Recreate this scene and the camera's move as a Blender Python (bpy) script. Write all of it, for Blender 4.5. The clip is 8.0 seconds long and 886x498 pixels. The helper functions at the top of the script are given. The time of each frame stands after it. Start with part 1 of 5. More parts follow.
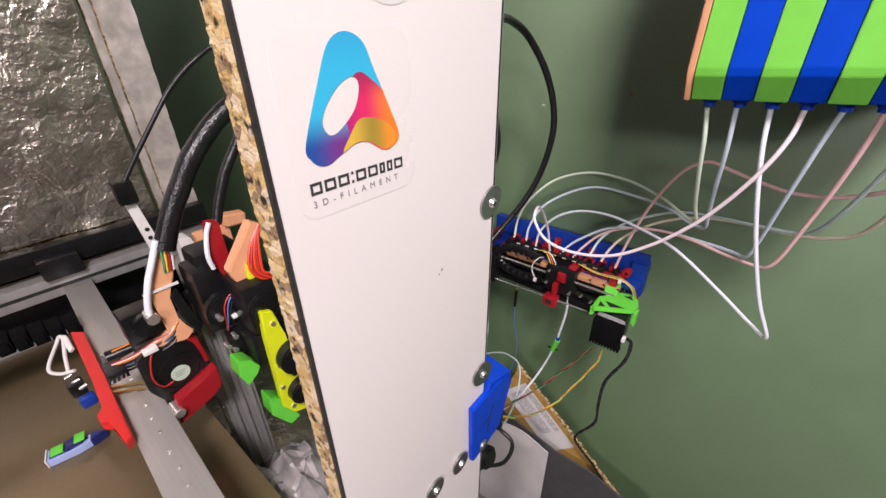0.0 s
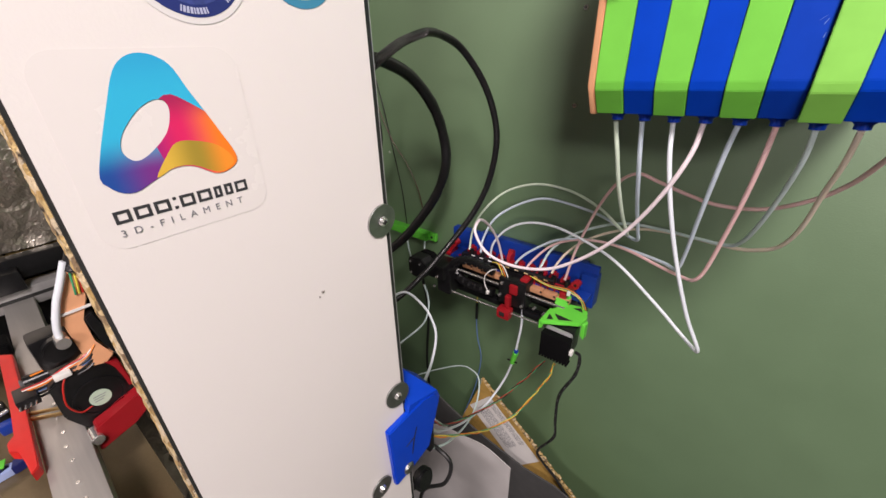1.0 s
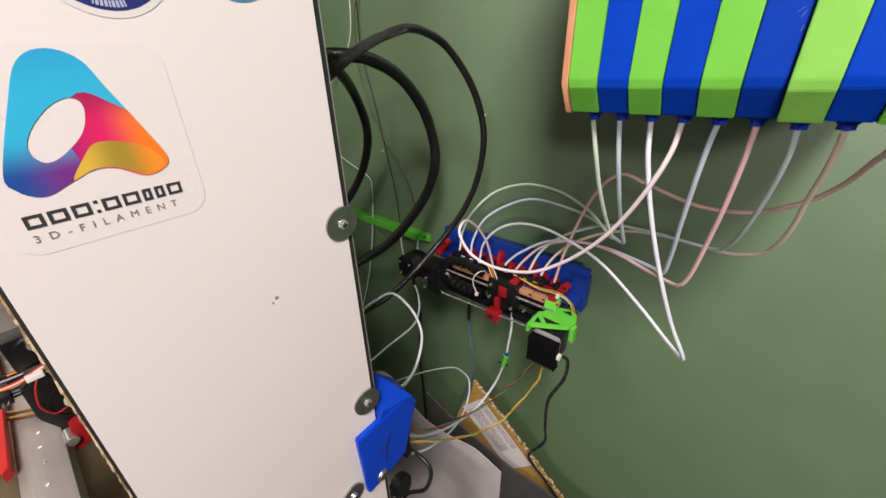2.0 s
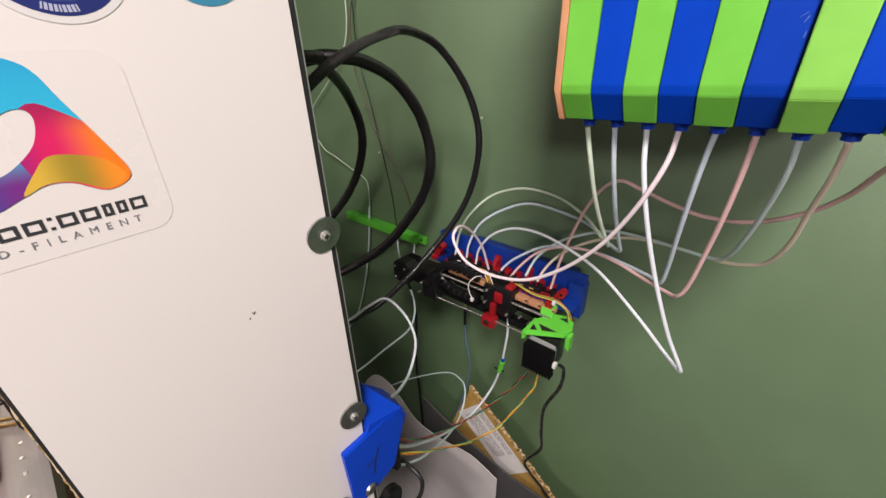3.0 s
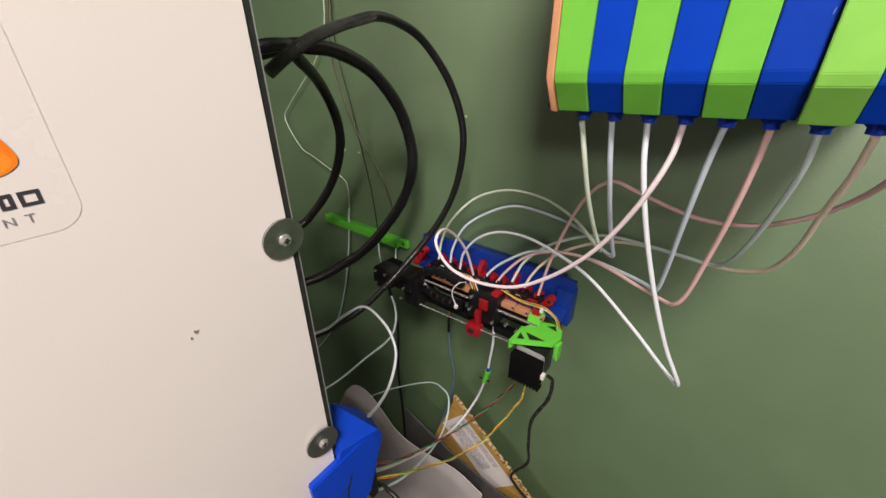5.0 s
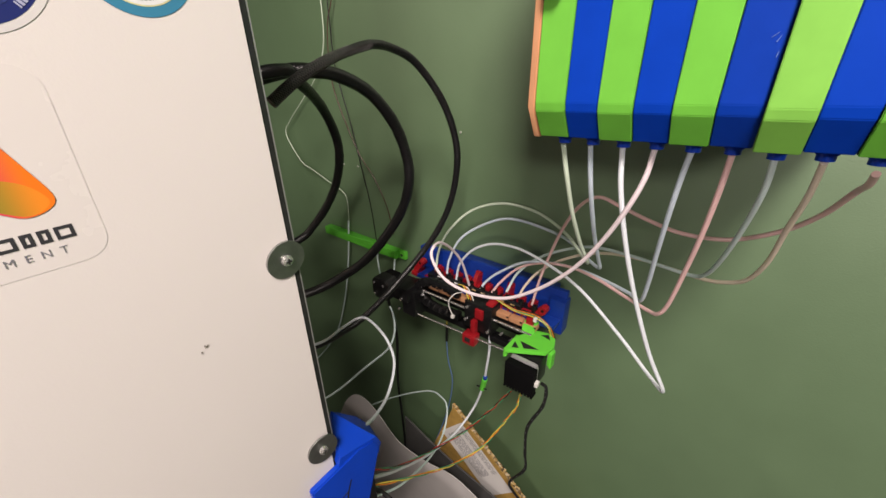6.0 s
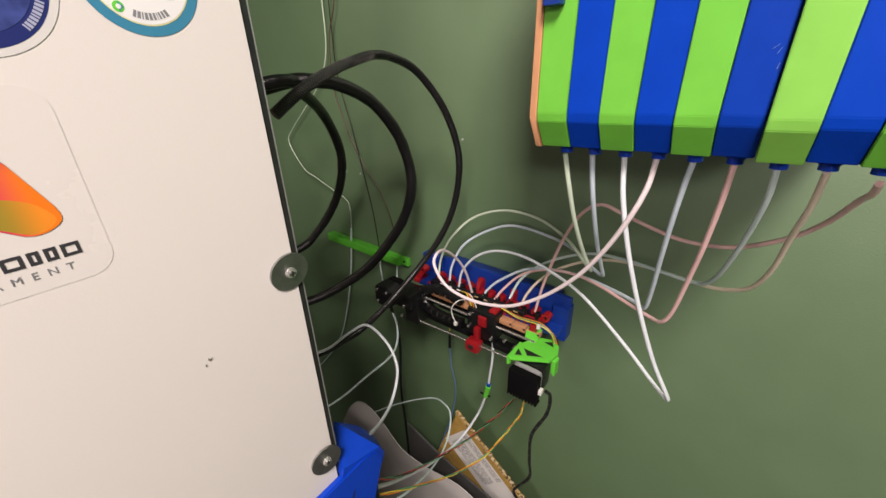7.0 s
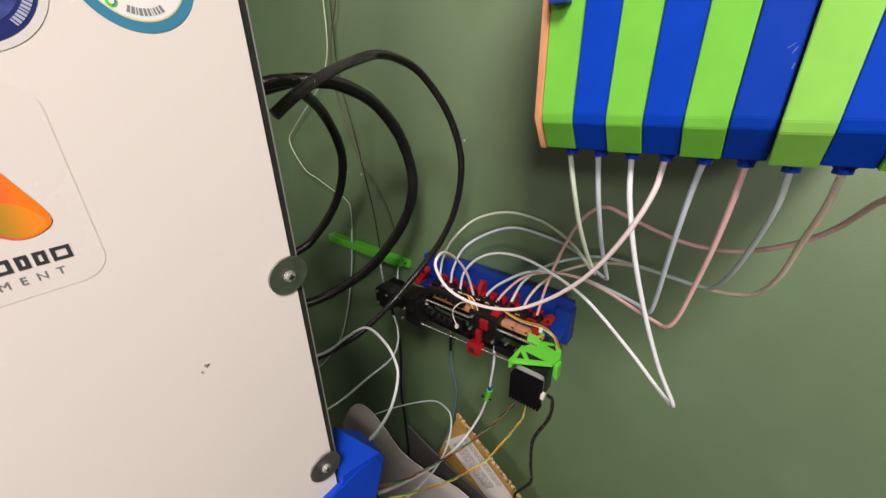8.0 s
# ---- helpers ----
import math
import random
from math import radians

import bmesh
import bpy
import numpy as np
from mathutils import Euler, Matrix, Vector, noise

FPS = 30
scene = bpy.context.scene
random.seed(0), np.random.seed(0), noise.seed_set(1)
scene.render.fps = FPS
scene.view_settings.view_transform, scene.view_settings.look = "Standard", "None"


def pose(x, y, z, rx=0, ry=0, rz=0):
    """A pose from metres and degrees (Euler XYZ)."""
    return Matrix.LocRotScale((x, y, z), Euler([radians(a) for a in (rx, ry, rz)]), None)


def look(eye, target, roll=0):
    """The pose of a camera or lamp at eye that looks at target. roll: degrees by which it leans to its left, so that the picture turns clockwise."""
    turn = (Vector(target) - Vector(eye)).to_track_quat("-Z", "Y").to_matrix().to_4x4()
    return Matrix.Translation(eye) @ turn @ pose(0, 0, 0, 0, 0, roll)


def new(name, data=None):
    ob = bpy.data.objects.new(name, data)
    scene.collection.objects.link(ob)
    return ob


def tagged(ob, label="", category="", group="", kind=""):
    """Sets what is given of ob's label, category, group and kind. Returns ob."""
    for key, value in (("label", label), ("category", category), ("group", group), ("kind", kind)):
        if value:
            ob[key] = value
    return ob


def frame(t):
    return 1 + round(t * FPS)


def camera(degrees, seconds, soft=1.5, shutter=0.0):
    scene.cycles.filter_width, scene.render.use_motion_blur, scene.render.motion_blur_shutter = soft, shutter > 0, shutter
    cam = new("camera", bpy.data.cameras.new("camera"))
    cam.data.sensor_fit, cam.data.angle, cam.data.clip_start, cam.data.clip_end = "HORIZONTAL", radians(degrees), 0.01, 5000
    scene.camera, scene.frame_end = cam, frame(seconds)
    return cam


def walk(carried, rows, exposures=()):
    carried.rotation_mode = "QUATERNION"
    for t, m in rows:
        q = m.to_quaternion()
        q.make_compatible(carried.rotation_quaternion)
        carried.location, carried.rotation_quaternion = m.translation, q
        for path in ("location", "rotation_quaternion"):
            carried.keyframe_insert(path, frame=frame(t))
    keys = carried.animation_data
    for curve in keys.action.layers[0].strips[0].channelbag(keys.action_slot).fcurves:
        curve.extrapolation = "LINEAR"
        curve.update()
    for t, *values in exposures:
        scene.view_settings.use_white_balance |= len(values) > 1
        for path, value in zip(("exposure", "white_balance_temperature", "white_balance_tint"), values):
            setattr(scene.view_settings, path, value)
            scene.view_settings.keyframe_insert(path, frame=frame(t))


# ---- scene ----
cam = camera(96.8, 8.0)
PATH = [
    (0, (-0.013, 0.023, 1.551), (-1.144, 1.367, 0.593), -1.0),
    (0.5, (0.019, 0.056, 1.557), (-1.103, 1.424, 0.625), -1.2),
    (1, (0.039, 0.08, 1.553), (-1.086, 1.454, 0.632), -1.4),
    (1.5, (0.053, 0.1, 1.551), (-1.083, 1.463, 0.627), -1.6),
    (1.7, (0.056, 0.104, 1.551), (-1.086, 1.46, 0.626), -1.6),
    (2.8, (0.055, 0.123, 1.552), (-1.1, 1.463, 0.619), -1.5),
    (3, (0.055, 0.126, 1.554), (-1.098, 1.469, 0.622), -1.4),
    (3.5, (0.051, 0.123, 1.552), (-1.091, 1.476, 0.622), -1.1),
    (4, (0.044, 0.126, 1.548), (-1.08, 1.495, 0.621), -0.6),
    (4.5, (0.041, 0.146, 1.54), (-1.062, 1.535, 0.618), -0.2),
    (4.7, (0.036, 0.151, 1.538), (-1.062, 1.546, 0.616), -0.1),
    (5.8, (0.05, 0.147, 1.553), (-1.053, 1.556, 0.661), -0.7),
    (6, (0.052, 0.144, 1.555), (-1.057, 1.555, 0.671), -0.8),
    (6.5, (0.053, 0.145, 1.557), (-1.065, 1.556, 0.687), -1.1),
    (7, (0.051, 0.145, 1.559), (-1.073, 1.556, 0.696), -1.3),
    (7.5, (0.048, 0.147, 1.558), (-1.08, 1.557, 0.697), -1.2),
    (8, (0.046, 0.149, 1.558), (-1.081, 1.56, 0.699), -1.1),
]
walk(cam, [(t, look(eye, target, roll)) for t, eye, target, roll in PATH], ((0.0, 0.10, 6330, 14), (0.6, 0.02, 6440, 11), (3.0, -0.03, 6600, 8.7), (4.0, -0.03, 6580, 8), (4.5, -0.08, 6760, 7.5), (6.5, -0.08, 6900, 7), (8.0, -0.08, 6900, 7)))

# ---- light ----
world = bpy.data.worlds.new("room_world")
scene.world = world
world.use_nodes = True
world.node_tree.nodes["Background"].inputs[0].default_value = (0.9, 0.95, 1.0, 1)
world.node_tree.nodes["Background"].inputs[1].default_value = 0.03
scene.view_settings.exposure = 0.0


def area_lamp(name, m, size_x, size_y, watts, colour):
    lamp = bpy.data.lights.new(name, "AREA")
    lamp.shape, lamp.size, lamp.size_y, lamp.energy, lamp.color = "RECTANGLE", size_x, size_y, watts, colour
    ob = new(name, lamp)
    ob.matrix_world = m
    return ob


area_lamp("ceiling_lamp_light", look((0.47, -0.41, 2.50), (0.12, 0.40, 1.25)), 0.32, 0.32, 36, (1.0, 0.885, 0.880))
area_lamp("ceiling_lamp_light_right", look((1.45, -2.30, 2.54), (0.1, 0.5, 1.3)), 0.60, 0.40, 62, (1.0, 0.885, 0.880))
area_lamp("ceiling_lamp_light_far", pose(-1.4, -1.7, 2.52), 0.42, 1.15, 7, (1.0, 0.885, 0.880))


# ---- materials ----
def mat(name, colour, rough=0.5, metal=0.0, vary=0.08, grain=40.0, stain=3.0, bump=0.0, bump_scale=200.0, colour2=None, coat=0.0, spec=0.5, stretch=None, per_piece=0.0, trans=0.0):
    """A surface with two scales of variation in colour and gloss, and a fine relief. grain, stain, bump_scale: features a metre."""
    m = bpy.data.materials.new(name)
    m.use_nodes = True
    nt = m.node_tree
    b = nt.nodes["Principled BSDF"]
    b.inputs["Metallic"].default_value = metal
    b.inputs["Coat Weight"].default_value = coat
    b.inputs["Specular IOR Level"].default_value = spec
    b.inputs["Transmission Weight"].default_value = trans
    geo = nt.nodes.new("ShaderNodeTexCoord")
    src = geo.outputs["Object"]
    if stretch:
        mp = nt.nodes.new("ShaderNodeMapping")
        mp.inputs["Scale"].default_value = stretch
        nt.links.new(src, mp.inputs["Vector"])
        src = mp.outputs["Vector"]

    def tex(scale, detail):
        n = nt.nodes.new("ShaderNodeTexNoise")
        n.inputs["Scale"].default_value, n.inputs["Detail"].default_value = scale, detail
        nt.links.new(src, n.inputs["Vector"])
        return n.outputs["Fac"]

    fine, coarse = tex(grain, 4), tex(stain, 3)
    add = nt.nodes.new("ShaderNodeMath")
    add.operation = "ADD"
    nt.links.new(fine, add.inputs[0])
    nt.links.new(coarse, add.inputs[1])
    ramp = nt.nodes.new("ShaderNodeValToRGB")
    c2 = colour2 or [c * (1 - 2 * vary) for c in colour]
    c1 = colour if colour2 else [min(1, c * (1 + vary)) for c in colour]
    ramp.color_ramp.elements[0].position, ramp.color_ramp.elements[1].position = 0.3, 0.7
    ramp.color_ramp.elements[0].color, ramp.color_ramp.elements[1].color = (*c2, 1), (*c1, 1)
    half = nt.nodes.new("ShaderNodeMath")
    half.operation = "MULTIPLY"
    half.inputs[1].default_value = 0.5
    nt.links.new(add.outputs[0], half.inputs[0])
    nt.links.new(half.outputs[0], ramp.inputs[0])
    out = ramp.outputs["Color"]
    if per_piece:
        info, hsv, mul = nt.nodes.new("ShaderNodeObjectInfo"), nt.nodes.new("ShaderNodeHueSaturation"), nt.nodes.new("ShaderNodeMapRange")
        mul.inputs["To Min"].default_value, mul.inputs["To Max"].default_value = 1 - per_piece, 1 + per_piece
        nt.links.new(info.outputs["Random"], mul.inputs["Value"])
        nt.links.new(mul.outputs["Result"], hsv.inputs["Value"])
        nt.links.new(out, hsv.inputs["Color"])
        out = hsv.outputs["Color"]
    nt.links.new(out, b.inputs["Base Color"])
    rr = nt.nodes.new("ShaderNodeMapRange")
    rr.inputs["To Min"].default_value, rr.inputs["To Max"].default_value = max(0.02, rough * 0.8), min(1, rough * 1.2)
    nt.links.new(half.outputs[0], rr.inputs["Value"])
    nt.links.new(rr.outputs["Result"], b.inputs["Roughness"])
    if bump:
        bt = tex(bump_scale, 3)
        bn = nt.nodes.new("ShaderNodeBump")
        bn.inputs["Strength"].default_value, bn.inputs["Distance"].default_value = bump, 0.002
        nt.links.new(bt, bn.inputs["Height"])
        nt.links.new(bn.outputs["Normal"], b.inputs["Normal"])
    return m


def layered(name, colour, rough=0.4, spec=0.5, layer=6000.0, strength=0.12, vary=0.06):
    """Printed plastic: fine layer lines across z."""
    m = mat(name, colour, rough, vary=vary, grain=60, stain=8, spec=spec)
    nt = m.node_tree
    tc, wave, bn = nt.nodes.new("ShaderNodeTexCoord"), nt.nodes.new("ShaderNodeTexWave"), nt.nodes.new("ShaderNodeBump")
    wave.bands_direction, wave.inputs["Scale"].default_value = "Z", layer / 6.28
    wave.inputs["Distortion"].default_value = 0.4
    bn.inputs["Strength"].default_value, bn.inputs["Distance"].default_value = strength, 0.0003
    nt.links.new(tc.outputs["Object"], wave.inputs["Vector"])
    nt.links.new(wave.outputs["Fac"], bn.inputs["Height"])
    nt.links.new(bn.outputs["Normal"], nt.nodes["Principled BSDF"].inputs["Normal"])
    return m


M_WALL = mat("green_wall_paint", (0.120, 0.208, 0.100), 0.52, vary=0.05, grain=14, stain=1.2, bump=0.12, bump_scale=420, spec=1.0)
M_WALL.node_tree.nodes["Principled BSDF"].inputs["IOR"].default_value = 1.75
M_ROOM = mat("grey_room_paint", (0.11, 0.105, 0.10), 0.7, vary=0.03, grain=20, stain=1, bump=0.1, bump_scale=300)
M_FLOOR = mat("grey_floor", (0.10, 0.092, 0.085), 0.55, vary=0.15, grain=30, stain=2)
M_LAMINATE = mat("white_laminate", (0.71, 0.668, 0.65), 0.36, vary=0.012, grain=9, stain=3, bump=0.03, bump_scale=700, spec=0.4)
M_CHIP = mat("raw_chipboard", (0.80, 0.60, 0.33), 0.9, grain=260, stain=120, colour2=(0.10, 0.062, 0.040), bump=0.5, bump_scale=420)
M_BLACKCORE = mat("black_core", (0.018, 0.019, 0.018), 0.55, vary=0.3, grain=200, stain=20)
M_FOIL = mat("crumpled_foil", (0.40, 0.365, 0.31), 0.36, 0.9, vary=0.22, grain=30, stain=5)


def crinkle(m):
    """Sharp creases at two sizes, as in foil smoothed by hand."""
    nt = m.node_tree
    tc = nt.nodes.new("ShaderNodeTexCoord")
    warp, lift = nt.nodes.new("ShaderNodeTexNoise"), nt.nodes.new("ShaderNodeMix")
    warp.inputs["Scale"].default_value, warp.inputs["Detail"].default_value = 34, 3
    nt.links.new(tc.outputs["Object"], warp.inputs["Vector"])
    lift.data_type = "VECTOR"
    lift.inputs["Factor"].default_value = 0.06
    vec = [k for k in lift.inputs if k.type == "VECTOR"]
    nt.links.new(tc.outputs["Object"], vec[-2])
    nt.links.new(warp.outputs["Color"], vec[-1])
    moved = [o for o in lift.outputs if o.type == "VECTOR"][0]
    total = None
    for size, weight in ((46, 1.0), (95, 0.35)):
        v, k = nt.nodes.new("ShaderNodeTexVoronoi"), nt.nodes.new("ShaderNodeMath")
        v.inputs["Scale"].default_value = size
        nt.links.new(moved, v.inputs["Vector"])
        k.operation, k.inputs[1].default_value = "MULTIPLY", weight
        nt.links.new(v.outputs["Distance"], k.inputs[0])
        if total is None:
            total = k.outputs[0]
        else:
            a = nt.nodes.new("ShaderNodeMath")
            nt.links.new(total, a.inputs[0])
            nt.links.new(k.outputs[0], a.inputs[1])
            total = a.outputs[0]
    bn = nt.nodes.new("ShaderNodeBump")
    bn.inputs["Strength"].default_value, bn.inputs["Distance"].default_value = 0.42, 0.0055
    nt.links.new(total, bn.inputs["Height"])
    nt.links.new(bn.outputs["Normal"], nt.nodes["Principled BSDF"].inputs["Normal"])


crinkle(M_FOIL)
M_TAPE = mat("foil_tape", (0.62, 0.57, 0.52), 0.42, 0.45, vary=0.22, grain=45, stain=12, bump=0.5, bump_scale=70)
M_STEEL = mat("brushed_steel", (0.47, 0.45, 0.43), 0.42, 0.55, vary=0.05, grain=60, stain=9, stretch=(0.2, 6, 1))
M_ZINC = mat("zinc_washer", (0.36, 0.37, 0.36), 0.34, 0.95, vary=0.12, grain=160, stain=60, bump=0.15, bump_scale=500)
M_CHROME = mat("polished_rod", (0.80, 0.79, 0.77), 0.18, 0.85, vary=0.05)
M_ALU = mat("anodised_extrusion", (0.42, 0.41, 0.41), 0.42, 0.45, vary=0.12, grain=90, stain=10, stretch=(1, 1, 0.1))
M_BED = mat("pei_plate", (0.17, 0.127, 0.07), 0.22, 0.4, vary=0.06, grain=420, stain=7, bump=0.1, bump_scale=900)
M_BLACK = mat("black_plastic", (0.008, 0.008, 0.009), 0.34, vary=0.3, grain=120, stain=25, spec=0.4)
M_BLACKMATTE = mat("black_anodised", (0.0025, 0.0025, 0.003), 0.8, vary=0.3, grain=200, stain=30, spec=0.12)
M_RED = layered("red_print", (0.30, 0.008, 0.014), 0.4)
M_REDBRIGHT = layered("bright_red_print", (0.66, 0.02, 0.018), 0.42)
M_BLUE = layered("blue_print", (0.005, 0.036, 0.28), 0.40)
M_BLUEBR = layered("bracket_blue_print", (0.003, 0.050, 0.50), 0.40, 0.25)
M_BLUESTRIPE = layered("stripe_blue_print", (0.0005, 0.044, 0.43), 0.5, 0.1, 4000.0, 0.05)
M_LIME = layered("stripe_lime_print", (0.150, 0.50, 0.055), 0.5, 0.3, 4000.0, 0.05)
# the same lime with lamp sheen put into its colour
M_LIMESHEEN = layered("stripe_sheen_lime_print", (0.215, 0.53, 0.085), 0.45, 0.3, 4000.0, 0.05)
M_BLUEWORN = layered("stripe_worn_blue_print", (0.001, 0.038, 0.36), 0.5, 0.14, 4000.0, 0.05)
M_SCRATCH = mat("pale_scratch", (0.16, 0.26, 0.55), 0.6, vary=0.1)
M_GREEN = layered("green_print", (0.13, 0.62, 0.055), 0.40)
M_PEACH = layered("peach_print", (0.72, 0.36, 0.19), 0.48)
M_PEACHDARK = layered("dull_peach_print", (0.50, 0.25, 0.13), 0.5)
M_YELLOW = layered("neon_yellow_print", (0.66, 0.74, 0.012), 0.38)
M_CARD = mat("kraft_cardboard", (0.44, 0.27, 0.065), 0.8, vary=0.12, grain=120, stain=12, bump=0.3, bump_scale=300)
M_CARDIN = mat("corrugated_core", (0.62, 0.50, 0.30), 0.9, grain=150, stain=60, colour2=(0.25, 0.17, 0.08), bump=0.5)
M_PAPER = mat("paper_label", (0.72, 0.70, 0.68), 0.6, vary=0.04)
M_INK = mat("dark_ink", (0.035, 0.035, 0.04), 0.5, vary=0.1)
M_GREYINK = mat("grey_ink", (0.22, 0.22, 0.24), 0.5, vary=0.1)
M_DARKBOARD = mat("charcoal_board", (0.075, 0.074, 0.074), 0.6, vary=0.15, grain=50, stain=6)
M_FROST = mat("frosted_sheet", (0.68, 0.65, 0.64), 0.38, vary=0.07, grain=20, stain=5, trans=0.12)
M_SLEEVE = mat("braided_sleeve", (0.010, 0.010, 0.011), 0.34, grain=1500, stain=900, colour2=(0.045, 0.043, 0.046), bump=0.3, bump_scale=1200)
M_SILVERGREY = mat("motor_shell", (0.50, 0.50, 0.51), 0.35, 0.5, vary=0.1)
M_COPPER = mat("brass_pins", (0.75, 0.55, 0.25), 0.3, 1.0)
M_WHITEPL = mat("white_connector", (0.74, 0.73, 0.70), 0.45, vary=0.05)
M_STICKER = mat("clear_sticker_film", (0.71, 0.668, 0.65), 0.27, vary=0.01, spec=0.5)
M_TEAL = mat("teal_print_ink", (0.045, 0.22, 0.36), 0.3, vary=0.05)
M_NAVY = mat("navy_print_ink", (0.022, 0.032, 0.16), 0.3, vary=0.08)
M_GOLD = mat("gold_print_ink", (0.62, 0.40, 0.05), 0.35, vary=0.1)
M_PALEGREEN = mat("painted_plug", (0.42, 0.45, 0.38), 0.5)
M_FILMRIM = mat("clear_film_rim", (0.66, 0.635, 0.63), 0.22, vary=0.01)
M_GREYBLUE = mat("pale_blue_ink", (0.42, 0.44, 0.60), 0.4, vary=0.05)
M_CHIPMARK = mat("grey_chip", (0.24, 0.21, 0.18), 0.7, vary=0.4, grain=900, stain=400)
M_THREAD = mat("pale_thread", (0.11, 0.107, 0.104), 0.5, vary=0.3, grain=600, stain=90)
M_STWHITE = mat("white_vinyl", (0.78, 0.77, 0.78), 0.3, vary=0.01)


def braid(m):
    """Woven relief with pale threads that show in patches, and long wrinkles."""
    nt = m.node_tree
    b = nt.nodes["Principled BSDF"]
    tc, vor, ramp, bn, patch, soft, mix, long_n, add = (nt.nodes.new("ShaderNode" + k) for k in ("TexCoord", "TexVoronoi", "ValToRGB", "Bump", "TexNoise", "MapRange", "Mix", "TexNoise", "Math"))
    vor.inputs["Scale"].default_value = 520
    patch.inputs["Scale"].default_value = 16
    long_n.inputs["Scale"].default_value = 130
    soft.inputs["From Min"].default_value, soft.inputs["From Max"].default_value = 0.52, 0.66
    for n in (vor, patch, long_n):
        nt.links.new(tc.outputs["Object"], n.inputs["Vector"])
    ramp.color_ramp.elements[0].position, ramp.color_ramp.elements[0].color = 0.16, (0.045, 0.044, 0.043, 1)
    ramp.color_ramp.elements[1].position, ramp.color_ramp.elements[1].color = 0.34, (0.006, 0.006, 0.007, 1)
    nt.links.new(vor.outputs["Distance"], ramp.inputs[0])
    mix.data_type = "RGBA"
    colours = [k for k in mix.inputs if k.type == "RGBA"]
    colours[0].default_value = (0.007, 0.007, 0.008, 1)
    nt.links.new(ramp.outputs[0], colours[1])
    nt.links.new(patch.outputs["Fac"], soft.inputs["Value"])
    nt.links.new(soft.outputs["Result"], mix.inputs["Factor"])
    nt.links.new([o for o in mix.outputs if o.type == "RGBA"][0], b.inputs["Base Color"])
    add.operation = "ADD"
    nt.links.new(vor.outputs["Distance"], add.inputs[0])
    nt.links.new(long_n.outputs["Fac"], add.inputs[1])
    bn.inputs["Strength"].default_value, bn.inputs["Distance"].default_value = 0.35, 0.0009
    nt.links.new(add.outputs[0], bn.inputs["Height"])
    nt.links.new(bn.outputs["Normal"], b.inputs["Normal"])


braid(M_SLEEVE)


def chips(m):
    """Flat wood chips in yellow, tan and grey, with dark gaps between a few."""
    nt = m.node_tree
    b = nt.nodes["Principled BSDF"]
    tc, vor, hue, gap, mul = (nt.nodes.new("ShaderNode" + k) for k in ("TexCoord", "TexVoronoi", "ValToRGB", "ValToRGB", "Mix"))
    noi = nt.nodes.new("ShaderNodeTexNoise")
    vor.inputs["Scale"].default_value, noi.inputs["Scale"].default_value, noi.inputs["Detail"].default_value = 190, 150, 3
    for n in (vor, noi):
        nt.links.new(tc.outputs["Object"], n.inputs["Vector"])
    sep = nt.nodes.new("ShaderNodeSeparateColor")
    nt.links.new(vor.outputs["Color"], sep.inputs[0])
    el = hue.color_ramp.elements
    el[0].position, el[0].color = 0.0, (0.22, 0.15, 0.09, 1)
    el[1].position, el[1].color = 1.0, (0.62, 0.51, 0.36, 1)
    for p, c in ((0.3, (0.46, 0.30, 0.11, 1)), (0.6, (0.58, 0.42, 0.19, 1))):
        e = el.new(p)
        e.color = c
    nt.links.new(sep.outputs[0], hue.inputs[0])
    g = gap.color_ramp.elements
    g[0].position, g[0].color = 0.34, (0.05, 0.045, 0.05, 1)
    g[1].position, g[1].color = 0.44, (1, 1, 1, 1)
    nt.links.new(noi.outputs["Fac"], gap.inputs[0])
    mul.data_type, mul.blend_type = "RGBA", "MULTIPLY"
    mul.inputs["Factor"].default_value = 1.0
    rgb = [k for k in mul.inputs if k.type == "RGBA"]
    nt.links.new(hue.outputs[0], rgb[0])
    nt.links.new(gap.outputs[0], rgb[1])
    nt.links.new([o for o in mul.outputs if o.type == "RGBA"][0], b.inputs["Base Color"])


chips(M_CHIP)
chips(M_CARDIN)


def tube_mat(name, colour):
    m = mat(name, colour, 0.32, vary=0.04, grain=60, stain=9, spec=0.5)
    b = m.node_tree.nodes["Principled BSDF"]
    b.inputs["Alpha"].default_value = 0.82
    b.inputs["Subsurface Weight"].default_value = 0.25
    b.inputs["Subsurface Radius"].default_value = (0.004, 0.004, 0.004)
    return m


PTFE_GREEN = tube_mat("clear_tube_green", (0.74, 0.86, 0.70))
PTFE_BLUE = tube_mat("clear_tube_blue", (0.70, 0.80, 0.90))
PTFE_WHITE = tube_mat("clear_tube_white", (0.84, 0.89, 0.95))
PTFE_PINK = tube_mat("clear_tube_pink", (0.95, 0.83, 0.87))
PTFE_ROSE = tube_mat("clear_tube_rose", (0.93, 0.62, 0.61))
PTFE_CREAM = tube_mat("clear_tube_cream", (0.90, 0.78, 0.64))
PTFE_TEAL = tube_mat("clear_tube_teal", (0.70, 0.84, 0.83))


# ---- mesh helpers ----
def link(name, bm, material, smooth=None):
    me = bpy.data.meshes.new(name)
    bmesh.ops.recalc_face_normals(bm, faces=bm.faces)
    bm.to_mesh(me)
    bm.free()
    if smooth is not None:
        for p in me.polygons:
            p.use_smooth = True
        me.set_sharp_from_angle(angle=radians(smooth))
    me.materials.append(material)
    return new(name, me)


